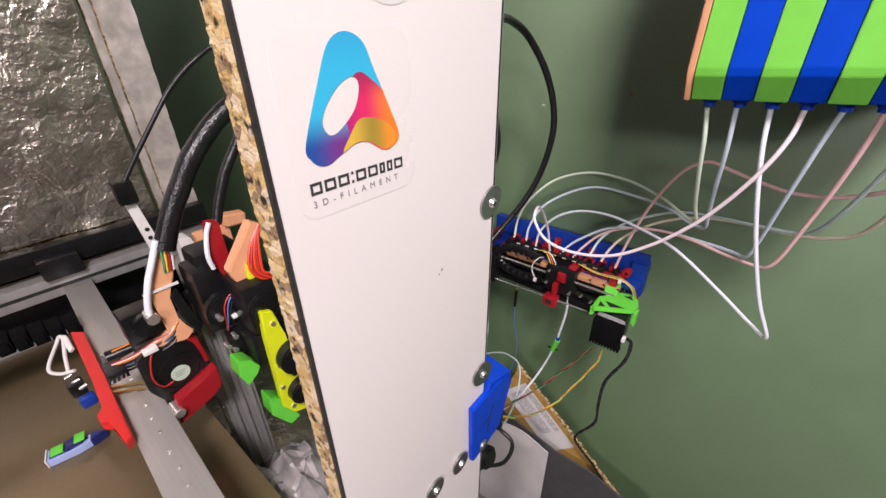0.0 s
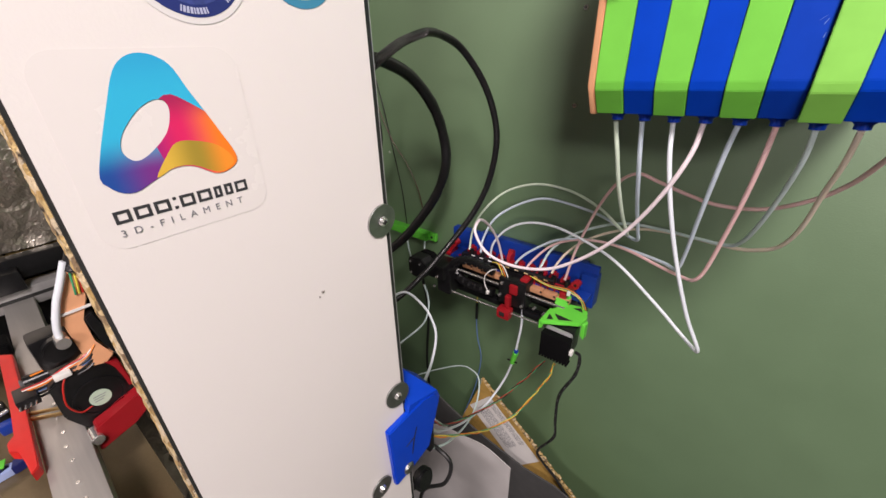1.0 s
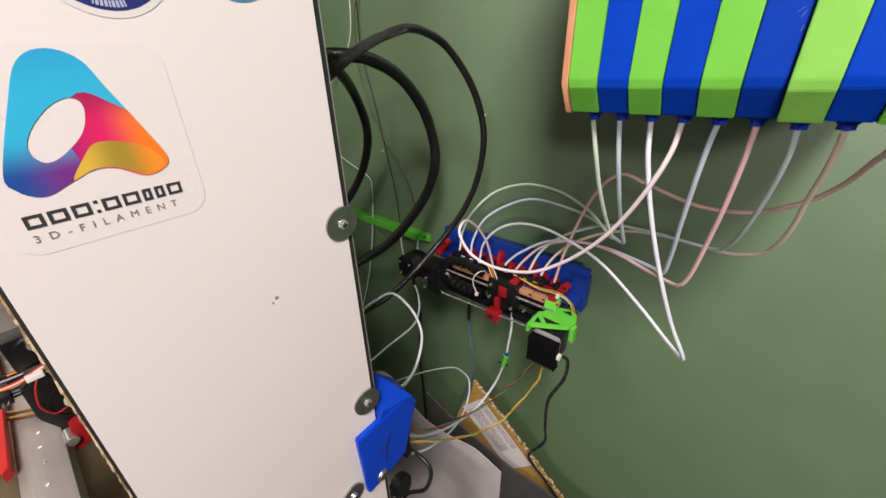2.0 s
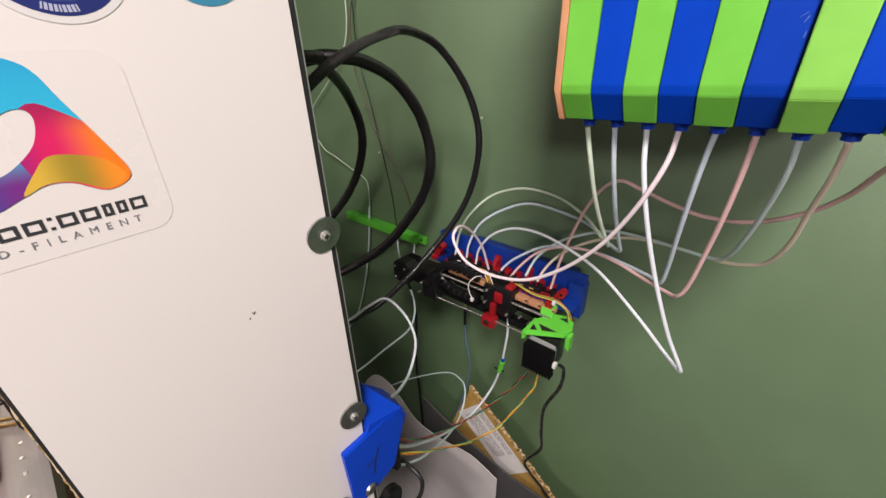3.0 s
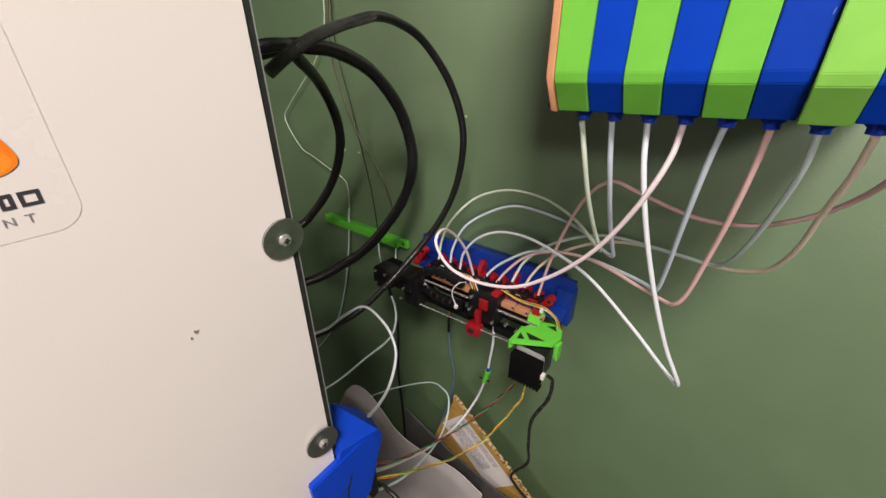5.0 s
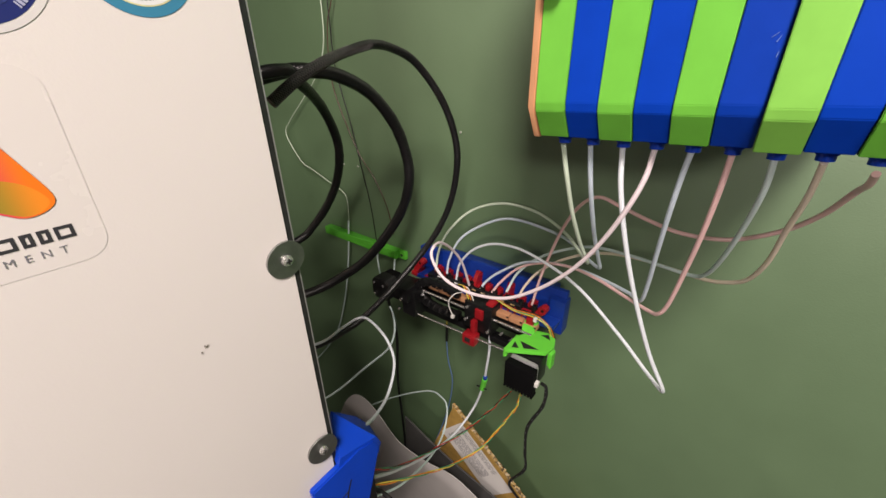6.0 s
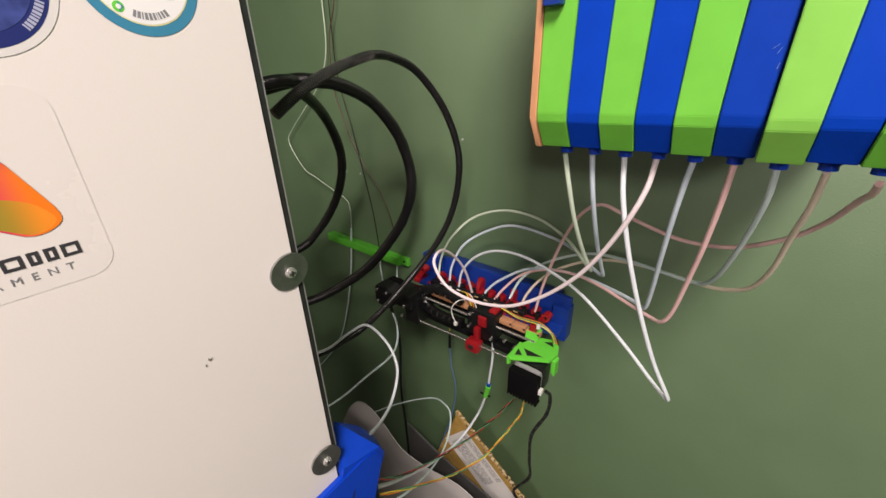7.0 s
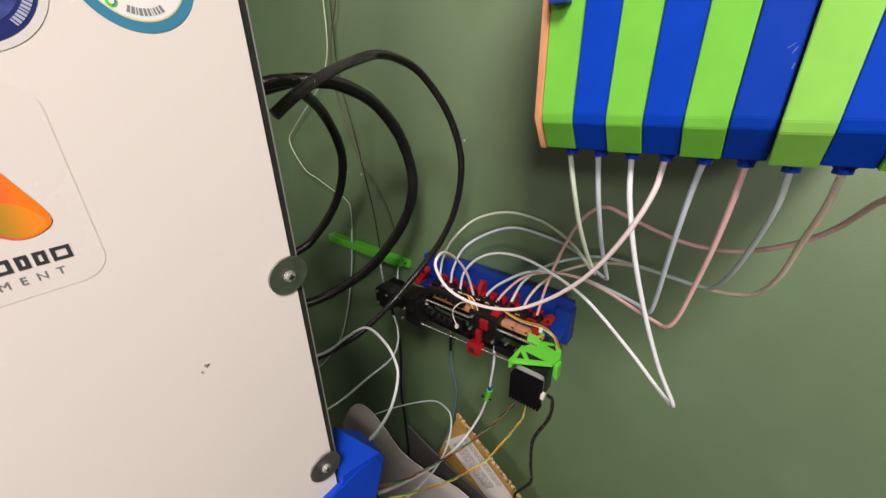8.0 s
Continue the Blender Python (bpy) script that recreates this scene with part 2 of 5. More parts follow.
def root(name, m=None, label="", category="", group="", kind=""):
    ob = new(name)
    ob.empty_display_size = 0.02
    if m is not None:
        ob.matrix_basis = m
    return tagged(ob, label, category, group, kind)


def box(x0, x1, y0, y1, z0, z1, bevel=0.0, segs=2, bm=None):
    bm = bm or bmesh.new()
    r = bmesh.ops.create_cube(bm, size=1, matrix=Matrix.LocRotScale(((x0 + x1) / 2, (y0 + y1) / 2, (z0 + z1) / 2), None, (x1 - x0, y1 - y0, z1 - z0)))
    if bevel:
        edges = list({e for v in r["verts"] for e in v.link_edges})
        bmesh.ops.bevel(bm, geom=edges, offset=bevel, segments=segs, affect="EDGES", profile=0.6)
    return bm


def rod(a, b, r, sides=16, r2=None, bm=None, bevel=0.0):
    """A cylinder or cone from a to b."""
    bm = bm or bmesh.new()
    a, b = Vector(a), Vector(b)
    m = Matrix.Translation((a + b) / 2) @ (b - a).to_track_quat("Z", "Y").to_matrix().to_4x4()
    res = bmesh.ops.create_cone(bm, cap_ends=True, segments=sides, radius1=r, radius2=r if r2 is None else r2, depth=(b - a).length, matrix=m)
    if bevel:
        caps = {e for v in res["verts"] for f in v.link_faces if len(f.verts) > 4 for e in f.edges}
        bmesh.ops.bevel(bm, geom=list(caps), offset=bevel, segments=2, affect="EDGES")
    return bm


def ring(a, b, r_out, r_in, sides=24, bm=None):
    """A tube with a hole from a to b."""
    bm = bm or bmesh.new()
    a, b = Vector(a), Vector(b)
    q = (b - a).to_track_quat("Z", "Y").to_matrix()
    loops = []
    for c, r in ((a, r_in), (a, r_out), (b, r_out), (b, r_in)):
        loops.append([bm.verts.new(c + q @ Vector((r * math.cos(6.28318 * i / sides), r * math.sin(6.28318 * i / sides), 0))) for i in range(sides)])
    for k in range(4):
        p, n = loops[k], loops[(k + 1) % 4]
        for i in range(sides):
            bm.faces.new((p[i], p[(i + 1) % sides], n[(i + 1) % sides], n[i]))
    return bm


def prism(axis, points, lo, hi, bevel=0.0, bm=None):
    """A flat outline pushed along an axis from lo to hi. points: the two other coordinates, in their order."""
    bm = bm or bmesh.new()

    def at(p, d):
        c = list(p)
        c.insert("xyz".index(axis), d)
        return c

    a, b = [bm.verts.new(at(p, lo)) for p in points], [bm.verts.new(at(p, hi)) for p in points]
    n = len(points)
    faces = [bm.faces.new(a), bm.faces.new(b[::-1])]
    for i in range(n):
        faces.append(bm.faces.new((a[i], a[(i + 1) % n], b[(i + 1) % n], b[i])))
    if bevel:
        bmesh.ops.bevel(bm, geom=list({e for f in faces for e in f.edges}), offset=bevel, segments=2, affect="EDGES")
    return bm


def spline(points, steps=6, closed=False):
    pts = [Vector(p) for p in points]
    n = len(pts)
    out = []
    for i in range(n if closed else n - 1):
        if closed:
            p0, p1, p2, p3 = (pts[(i + k) % n] for k in (-1, 0, 1, 2))
        else:
            p1, p2 = pts[i], pts[i + 1]
            p0 = pts[i - 1] if i else p1 * 2 - p2
            p3 = pts[i + 2] if i + 2 < n else p2 * 2 - p1
        for s in range(steps):
            t = s / steps
            out.append(0.5 * (2 * p1 + (p2 - p0) * t + (2 * p0 - 5 * p1 + 4 * p2 - p3) * t * t + (3 * p1 - p0 - 3 * p2 + p3) * t ** 3))
    if not closed:
        out.append(pts[-1])
    return out


def sweep(points, r, sides=10, steps=6, bm=None, closed=False, ripple=0.0, flat=1.0):
    """A round cord along a smooth line through the points. ripple: uneven thickness."""
    bm = bm or bmesh.new()
    line = spline(points, steps, closed)
    n = len(line)
    normal, rings, prev = None, [], None
    for i, p in enumerate(line):
        d = ((line[(i + 1) % n] - line[i - 1]) if closed else (line[min(i + 1, n - 1)] - line[max(i - 1, 0)])).normalized()
        if normal is None:
            normal = d.orthogonal().normalized()
        else:
            normal = (normal - d * normal.dot(d)).normalized()
        side = d.cross(normal)
        rr = r * (1 + ripple * noise.noise(p * 60)) if ripple else r
        rings.append([bm.verts.new(p + rr * (math.cos(6.28318 * k / sides) * normal + flat * math.sin(6.28318 * k / sides) * side)) for k in range(sides)])
    for i in range(n if closed else n - 1):
        a, b = rings[i], rings[(i + 1) % n]
        for k in range(sides):
            bm.faces.new((a[k], a[(k + 1) % sides], b[(k + 1) % sides], b[k]))
    if not closed:
        bm.faces.new(rings[0][::-1])
        bm.faces.new(rings[-1])
    return bm


# ---- setting ----
WALL_Y = 0.705


def slab(name, material, label, *dims, category="wall"):
    ob = link(name, box(*dims), material)
    return tagged(ob, label, category, kind="structure")


slab("wall_north", M_WALL, "sage green painted wall with a satin finish", -3.2, 2.6, WALL_Y, WALL_Y + 0.12, 0.0, 2.6)
slab("wall_east", M_ROOM, "plain grey painted wall", 2.6, 2.7, -2.8, WALL_Y + 0.12, 0.0, 2.6)
slab("wall_west", M_WALL, "sage green painted side wall", -3.3, -3.2, -2.8, WALL_Y + 0.12, 0.0, 2.6)
slab("wall_south", M_ROOM, "plain grey painted wall behind the camera", -3.3, 2.7, -2.9, -2.8, 0.0, 2.6)
slab("floor", M_FLOOR, "grey workshop floor", -3.3, 2.7, -2.9, WALL_Y + 0.12, -0.08, 0.0, category="floor")
slab("ceiling", M_ROOM, "plain grey ceiling", -3.3, 2.7, -2.9, WALL_Y + 0.12, 2.6, 2.7, category="ceiling")


def part(name, bm, material, parent=None, label="", smooth=40):
    """Links a bmesh, built in the world's coordinates, as one mesh under a thing or a part."""
    ob = link(name, bm, material, smooth)
    if parent:
        ob.parent = parent
        if not parent.parent:
            ob.matrix_parent_inverse = parent.matrix_basis.inverted()
    return tagged(ob, label)


def cord(name, points, r, material, label, category, group="", sides=10, steps=6, ripple=0.0):
    ob = link(name, sweep(points, r, sides, steps, ripple=ripple), material, 60)
    return tagged(ob, label, category, group)


def ellipse(cy, cz, ry, rz, turn=0.0, n=40):
    c, s = math.cos(radians(turn)), math.sin(radians(turn))
    return [(cy + ry * math.cos(a) * c - rz * math.sin(a) * s, cz + ry * math.cos(a) * s + rz * math.sin(a) * c) for a in (6.28318 * i / n for i in range(n))]


def washer_screw(y, z, x, tilt=(0, 0), r=0.0125):
    """A broad zinc washer under a pan-head screw on the panel's face."""
    t = root("washer_screw", pose(x, y, z), "broad zinc washer under a cross-head screw on the white panel", "screw", "washers on the panel")
    m = pose(0, 0, 0, 0, tilt[0], tilt[1])
    parts = [part("washer", ring((x + 0.0008, y, z), (x + 0.0024, y, z), r, 0.003, 36), M_ZINC, t)]
    parts.append(part("screw_head", rod((x + 0.0024, y, z), (x + 0.0052, y, z), 0.0042, 20, 0.0030, bevel=0.0006), M_CHROME, t))
    bm = box(x + 0.005, x + 0.0056, y - 0.0019, y + 0.0019, z - 0.0005, z + 0.0005)
    box(x + 0.005, x + 0.00565, y - 0.0005, y + 0.0005, z - 0.0019, z + 0.0019, bm=bm)
    parts.append(part("cross_slot", bm, M_BLACKCORE, t))
    t.matrix_basis = pose(x, y, z) @ m
    return t


# ---- white side panel of the printer's enclosure ----
PX, PY0, PY1 = -0.163, 0.0965, 0.2602
panel = root("enclosure_wall", pose(PX, PY0, 0.92), "white laminated enclosure wall with rough chipboard edges", "panel")
part("face_sheet", box(PX - 0.0012, PX, PY0, PY1, 0.92, 1.80), M_LAMINATE, panel)
part("core_sheet", box(PX - 0.0050, PX - 0.0013, PY0 - 0.0015, PY1 + 0.0042, 0.92, 1.799), M_BLACKCORE, panel, "black core of the laminated sheet")
part("rear_trim", box(PX - 0.0042, PX - 0.0016, PY1 + 0.0043, PY1 + 0.0052, 0.92, 1.798), M_ALU, panel, "thin grey rear edge")
# the ragged chipboard: front edge in small uneven steps
bm = bmesh.new()
random.seed(4)
cols = []
z = 0.92
while z < 1.80:
    e = [PY0 - 0.003 + random.uniform(0, 0.0009) for _ in range(5)]
    w = random.uniform(-0.0006, 0.0006)
    cols.append((z, e, w))
    z += random.uniform(0.0012, 0.0032)
XS = [PX - 0.0052, PX - 0.010, PX - 0.0150, PX - 0.0195, PX - 0.0235]
grid = []
for z, e, w in cols:
    row = [bm.verts.new((XS[k] + (w if k == 4 else 0), e[k] + (0.003 if k == 4 else 0), z)) for k in range(5)]
    row.append(bm.verts.new((XS[4] + w * 0.3, PY1 - 0.004, z)))
    row.append(bm.verts.new((XS[0], PY1 - 0.004, z)))
    grid.append(row)
for a, b in zip(grid, grid[1:]):
    for k in range(7):
        bm.faces.new((a[k], a[(k + 1) % 7], b[(k + 1) % 7], b[k]))
bm.faces.new(grid[0])
bm.faces.new(grid[-1][::-1])
part("chipboard", bm, M_CHIP, panel, "torn yellow-brown chipboard core", smooth=15)

# stickers lie on the face
SX = PX + 0.00014


def flat(points, lift, thick=0.00018):
    return prism("x", points, SX + lift * 0.3, SX + lift * 0.3 + thick * 0.3)


def rounded(y0, y1, z0, z1, r, shear=0.0, n=8):
    pts = []
    for cy, cz, a0 in ((y1 - r, z1 - r, 0), (y0 + r, z1 - r, 90), (y0 + r, z0 + r, 180), (y1 - r, z0 + r, 270)):
        for i in range(n + 1):
            a = radians(a0 + 90 * i / n)
            y, z = cy + r * math.cos(a), cz + r * math.sin(a)
            pts.append((y, z + shear * (y - y0)))
    return pts


sticker = root("sticker", pose(SX, 0.14, 1.49), "clear square sticker with a rainbow rounded triangle on the panel", "sticker")
part("film", flat(rounded(0.1045, 0.1780, 1.4775, 1.5545, 0.010, 0.0), -0.0001, 0.00013), M_STICKER, sticker)
M_LOGO = bpy.data.materials.new("rainbow_ink")
M_LOGO.use_nodes = True
nt = M_LOGO.node_tree
bsdf = nt.nodes["Principled BSDF"]
bsdf.inputs["Roughness"].default_value = 0.25
tc, sep = nt.nodes.new("ShaderNodeTexCoord"), nt.nodes.new("ShaderNodeSeparateXYZ")
nt.links.new(tc.outputs["Object"], sep.inputs[0])


def fade(socket, lo, hi):
    n = nt.nodes.new("ShaderNodeMapRange")
    n.interpolation_type = "SMOOTHSTEP"
    n.inputs["From Min"].default_value, n.inputs["From Max"].default_value = lo, hi
    nt.links.new(socket, n.inputs["Value"])
    return n.outputs["Result"]


def blend(f, a, b):
    n = nt.nodes.new("ShaderNodeMix")
    n.data_type = "RGBA"
    nt.links.new(f, n.inputs["Factor"])
    for s, v in (("A", a), ("B", b)):
        k = [i for i in n.inputs if i.name == s and i.type == "RGBA"][0]
        if isinstance(v, tuple):
            k.default_value = (*v, 1)
        else:
            nt.links.new(v, k)
    return [o for o in n.outputs if o.type == "RGBA"][0]


low = blend(fade(sep.outputs["Y"], 0.115, 0.132), (0.02, 0.07, 0.30), (0.17, 0.03, 0.22))
up = blend(fade(sep.outputs["Z"], 1.508, 1.524), low, (0.035, 0.42, 0.66))
up = blend(fade(sep.outputs["Z"], 1.536, 1.556), up, (0.03, 0.34, 0.60))
nt.links.new(up, bsdf.inputs["Base Color"])
M_LOGO2 = M_LOGO.copy()
M_LOGO2.name = "sunset_ink"
nt = M_LOGO2.node_tree
sep = [n for n in nt.nodes if n.type == "SEPXYZ"][0]
hot = blend(fade(sep.outputs["Y"], 0.128, 0.146), (0.20, 0.02, 0.19), (0.66, 0.02, 0.12))
hot = blend(fade(sep.outputs["Y"], 0.146, 0.163), hot, (0.86, 0.20, 0.02))
hot = blend(fade(sep.outputs["Z"], 1.524, 1.537), hot, (0.36, 0.02, 0.09))
nt.links.new(hot, nt.nodes["Principled BSDF"].inputs["Base Color"])
M_LOGO3 = M_LOGO.copy()
M_LOGO3.name = "amber_ink"
nt = M_LOGO3.node_tree
sep = [n for n in nt.nodes if n.type == "SEPXYZ"][0]
amber = blend(fade(sep.outputs["Y"], 0.136, 0.150), (0.66, 0.42, 0.06), (0.34, 0.24, 0.035))
amber = blend(fade(sep.outputs["Y"], 0.150, 0.164), amber, (0.86, 0.27, 0.03))
nt.links.new(amber, nt.nodes["Principled BSDF"].inputs["Base Color"])
OUT = [(a, b) for _, a, b in spline([(0, a, b) for a, b in [(0.140, 1.553), (0.131, 1.549), (0.1235, 1.535), (0.113, 1.511), (0.114, 1.505), (0.118, 1.5012), (0.123, 1.5005), (0.130, 1.5035), (0.139, 1.507), (0.147, 1.506), (0.156, 1.5005), (0.164, 1.502), (0.167, 1.507), (0.162, 1.520), (0.154, 1.538), (0.149, 1.549)]], 5, True)]
HOLE = [(a, b) for _, a, b in spline([(0, a, b) for a, b in [(0.143, 1.535), (0.1442, 1.5305), (0.1405, 1.522), (0.132, 1.5148), (0.126, 1.513), (0.1228, 1.5175), (0.125, 1.524), (0.132, 1.5315), (0.1385, 1.5352)]], 5, True)]
co = (0.1335, 1.5245)


def along(points, ang):
    """Where a ray from the centre at that angle leaves the outline."""
    d = (math.cos(ang), math.sin(ang))
    best = 0.001
    for (y0, z0), (y1, z1) in zip(points, points[1:] + points[:1]):
        ey, ez = y1 - y0, z1 - z0
        den = d[0] * ez - d[1] * ey
        if abs(den) < 1e-12:
            continue
        t = ((y0 - co[0]) * ez - (z0 - co[1]) * ey) / den
        u = ((y0 - co[0]) * d[1] - (z0 - co[1]) * d[0]) / den
        if t > 0 and 0 <= u <= 1:
            best = max(best, t)
    return (co[0] + best * d[0], co[1] + best * d[1])


def sector(a0, inner_end, outer_end, lift, n, inner=HOLE, outer=OUT):
    """A flat piece of the ring from one angle to an end that may slant in an arch, in degrees."""
    bm = bmesh.new()
    rows = []
    for i in range(n + 1):
        f = i / n
        row = []
        for k in range(7):
            w = k / 6
            a = radians(a0 + (inner_end + (outer_end - inner_end) * w ** 1.35 - a0) * f)
            p, q = along(inner, a), along(outer, a)
            row.append(bm.verts.new((SX + lift * 0.3 + 0.0001, p[0] + (q[0] - p[0]) * w, p[1] + (q[1] - p[1]) * w)))
        rows.append(row)
    for p, q in zip(rows, rows[1:]):
        for k in range(6):
            bm.faces.new((p[k], p[k + 1], q[k + 1], q[k]))
    return bm


part("mark_cool", sector(285, 4, 4, 0.0005, 70), M_LOGO, sticker, "cyan to navy band of the mark")
part("mark_warm", sector(-78, 54, 10, 0.0007, 44), M_LOGO2, sticker, "magenta to orange band of the mark")
part("mark_gold", flat([(y, z) for _, y, z in spline([(0, 0.1315, 1.5045), (0, 0.1375, 1.5125), (0, 0.143, 1.5175), (0, 0.151, 1.5168), (0, 0.160, 1.513), (0, 0.1652, 1.506), (0, 0.1625, 1.5022), (0, 0.1565, 1.5012), (0, 0.147, 1.5064), (0, 0.139, 1.5072)], 4, True)], 0.0009), M_LOGO3, sticker, "golden fold of the mark")
# the maker's word as plain dark bars
TX0, TZ0 = 0.1115, 1.4890
WIDTHS = (0.0060, 0.0062, 0.0062, 0.0014, 0.0062, 0.0062, 0.0036, 0.0038, 0.0060)
for i, w in enumerate(WIDTHS):
    y = TX0 + sum(WIDTHS[:i]) + 0.0014 * i
    for a0, a1, z0, z1 in ((0, w, 0, 0.0013), (0, w, 0.0042, 0.0055), (0, 0.0013, 0.0013, 0.0042), (w - 0.0013, w, 0.0013, 0.0042)):
        if w > 0.002 or a1 - a0 == w:
            part("lettering_bar", flat([(y + a0, TZ0 + z0), (y + a1, TZ0 + z0), (y + a1, TZ0 + z1), (y + a0, TZ0 + z1)], 0.0005), M_INK, sticker)


def lettering(text, size, at_y, at_z, slope, lift, material, parent, width=None):
    """Flat words on the panel's face, reading towards +y."""
    cu = bpy.data.curves.new("lettering", "FONT")
    cu.body, cu.size, cu.extrude, cu.space_character = text, size, 0.00005, width or 1.0
    ob = new("lettering_source", cu)
    me = bpy.data.meshes.new_from_object(ob)
    bpy.data.objects.remove(ob)
    me.transform(Matrix.Translation((SX + lift * 0.3 + 0.00005, at_y, at_z)) @ pose(0, 0, 0, slope, 0, 0) @ pose(0, 0, 0, 90, 0, 90))
    me.materials.append(material)
    lo = new("lettering", me)
    lo.parent = parent
    lo.matrix_parent_inverse = parent.matrix_basis.inverted()
    return lo


lettering("3D-FILAMENT", 0.0045, 0.1115, 1.4832, 0.0, 0.0005, M_GREYINK, sticker, 2.12)

# two round stickers higher up
def arc_bars(cy, cz, r, start, step, widths, height, material, parent):
    """A word bent along a rim, as one bar for each letter."""
    a = start
    for w in widths:
        lo, hi = radians(a), radians(a + w * step)
        part("lettering_bar", flat([(cy + q * math.cos(b), cz + q * math.sin(b)) for q, b in ((r - height / 2, lo), (r - height / 2, hi), (r + height / 2, hi), (r + height / 2, lo))], 0.0009), material, parent)
        a += (w + 0.45) * step


NY_, NZ_ = 0.1668, 1.5892
navy = root("round_sticker", pose(SX, NY_, NZ_), "round navy sticker with a clear rim and gold emblem", "sticker")
part("rim", flat(ellipse(NY_, NZ_, 0.0262, 0.0262, n=64), 0.0), M_FILMRIM, navy, "clear film rim")
part("disc", flat(ellipse(NY_, NZ_, 0.0236, 0.0236, n=64), 0.0003), M_NAVY, navy)
part("inner_disc", flat(ellipse(NY_, NZ_, 0.0190, 0.0190, n=64), 0.0006), mat("blue_print_ink", (0.05, 0.07, 0.26), 0.3, vary=0.25, grain=300, stain=120), navy)
part("emblem", flat([(NY_ + 0.006, NZ_ - 0.006), (NY_ + 0.011, NZ_ - 0.005), (NY_ + 0.010, NZ_ + 0.010), (NY_ + 0.007, NZ_ + 0.010)], 0.0009), M_GOLD, navy)
for start, count in ((-154, 6), (-108, 9), (-52, 9)):
    arc_bars(NY_, NZ_, 0.0212, start, 2.6, [1.0 if k % 4 else 0.6 for k in range(count)], 0.0024, M_GREYBLUE, navy)
TY_, TZ_ = 0.2197, 1.593
teal = root("round_sticker", pose(SX, TY_, TZ_), "white shield-shaped sticker with a broad teal rim", "sticker")
part("rim", flat(ellipse(TY_, TZ_, 0.0222, 0.0222, n=64), 0.0), M_TEAL, teal, "teal rim")
part("lining", flat(ellipse(TY_, TZ_, 0.0183, 0.0183, n=64), 0.0003), mat("cream_line_ink", (0.72, 0.70, 0.36), 0.4, vary=0.05), teal, "thin yellow lining")
part("disc", flat(ellipse(TY_, TZ_, 0.0178, 0.0178, n=64), 0.0006), M_STWHITE, teal)
part("picture", flat([(TY_ - 0.0125, TZ_ - 0.0085), (TY_ + 0.0115, TZ_ - 0.0080), (TY_ + 0.0115, TZ_ + 0.004), (TY_ - 0.0125, TZ_ + 0.004)], 0.0009), M_INK, teal)
part("picture_field", flat([(TY_ - 0.0115, TZ_ - 0.0075), (TY_ + 0.0105, TZ_ - 0.0070), (TY_ + 0.0105, TZ_ + 0.003), (TY_ - 0.0115, TZ_ + 0.003)], 0.0012), M_STWHITE, teal)
emblem = part("mark", flat(ellipse(TY_ - 0.0100, TZ_ - 0.0118, 0.0020, 0.0020, n=24), 0.0009), M_GREEN, teal, "green ring mark")
part("mark_half", flat([(TY_ - 0.0100, TZ_ - 0.0136), (TY_ - 0.0082, TZ_ - 0.0118), (TY_ - 0.0100, TZ_ - 0.0100)], 0.0012), M_TEAL, emblem)
part("mark_eye", flat(ellipse(TY_ - 0.0100, TZ_ - 0.0118, 0.0009, 0.0009, n=16), 0.0015), M_STWHITE, emblem)
arc_bars(TY_, TZ_, 0.0148, -112, 4.0, (1.0, 1.1, 0.5, 1.1, 1.0, 0.9, 0.3, 0.8, 0.9, 1.2), 0.0026, M_GREYINK, teal)

# small dents in the laminate
for y, z, a, w, h in ((0.1995, 1.4088, 40, 0.0013, 0.0004), (0.1985, 1.4095, 70, 0.0008, 0.0003), (0.1962, 1.4064, 80, 0.0008, 0.0004)):
    tagged(link("paint_chip", flat(ellipse(y, z, w, h, a, 10), 0.0012), M_CHIPMARK), "tiny grey chip in the white laminate", "mark", "chips in the laminate")

washer_screw(0.2555, 1.4410, PX, (6, 0), 0.0128)
washer_screw(0.2520, 1.2690, PX + 0.0015, (0, -7), 0.0128)
washer_screw(0.2210, 1.1680, PX, (0, 0), 0.0120)
washer_screw(0.1820, 1.1740, PX, (0, 0), 0.0120)

# ---- blue bracket ----
br = root("blue_bracket", pose(-0.16, 0.255, 1.155), "bright blue printed wire bracket screwed to the panel's edge", "bracket")
part("plate", prism("x", [(0.2335, 1.2365), (0.2825, 1.2385), (0.3000, 1.2320), (0.3060, 1.2180), (0.2870, 1.1640), (0.2600, 1.1590), (0.2360, 1.1560)], -0.1625, -0.1560, 0.0012), M_BLUEBR, br)
bm = bmesh.new()
tops = [(-0.1575, 0.2640, 1.2460), (-0.1575, 0.2830, 1.2400), (-0.1575, 0.3040, 1.2330), (-0.1600, 0.3110, 1.2160), (-0.1900, 0.3220, 1.2080), (-0.1900, 0.3080, 1.2330), (-0.1900, 0.2820, 1.2640), (-0.1690, 0.2680, 1.2560)]
hi, lo = [bm.verts.new(p) for p in tops], [bm.verts.new((p[0], p[1] - 0.004, p[2] - 0.012)) for p in tops]
bm.faces.new(hi)
bm.faces.new(lo[::-1])
for k in range(len(hi)):
    bm.faces.new((hi[k], hi[(k + 1) % 8], lo[(k + 1) % 8], lo[k]))
bmesh.ops.triangulate(bm, faces=[f for f in bm.faces if len(f.verts) > 4])
part("flange", bm, M_BLUEBR, br, "folded top flange", 25)
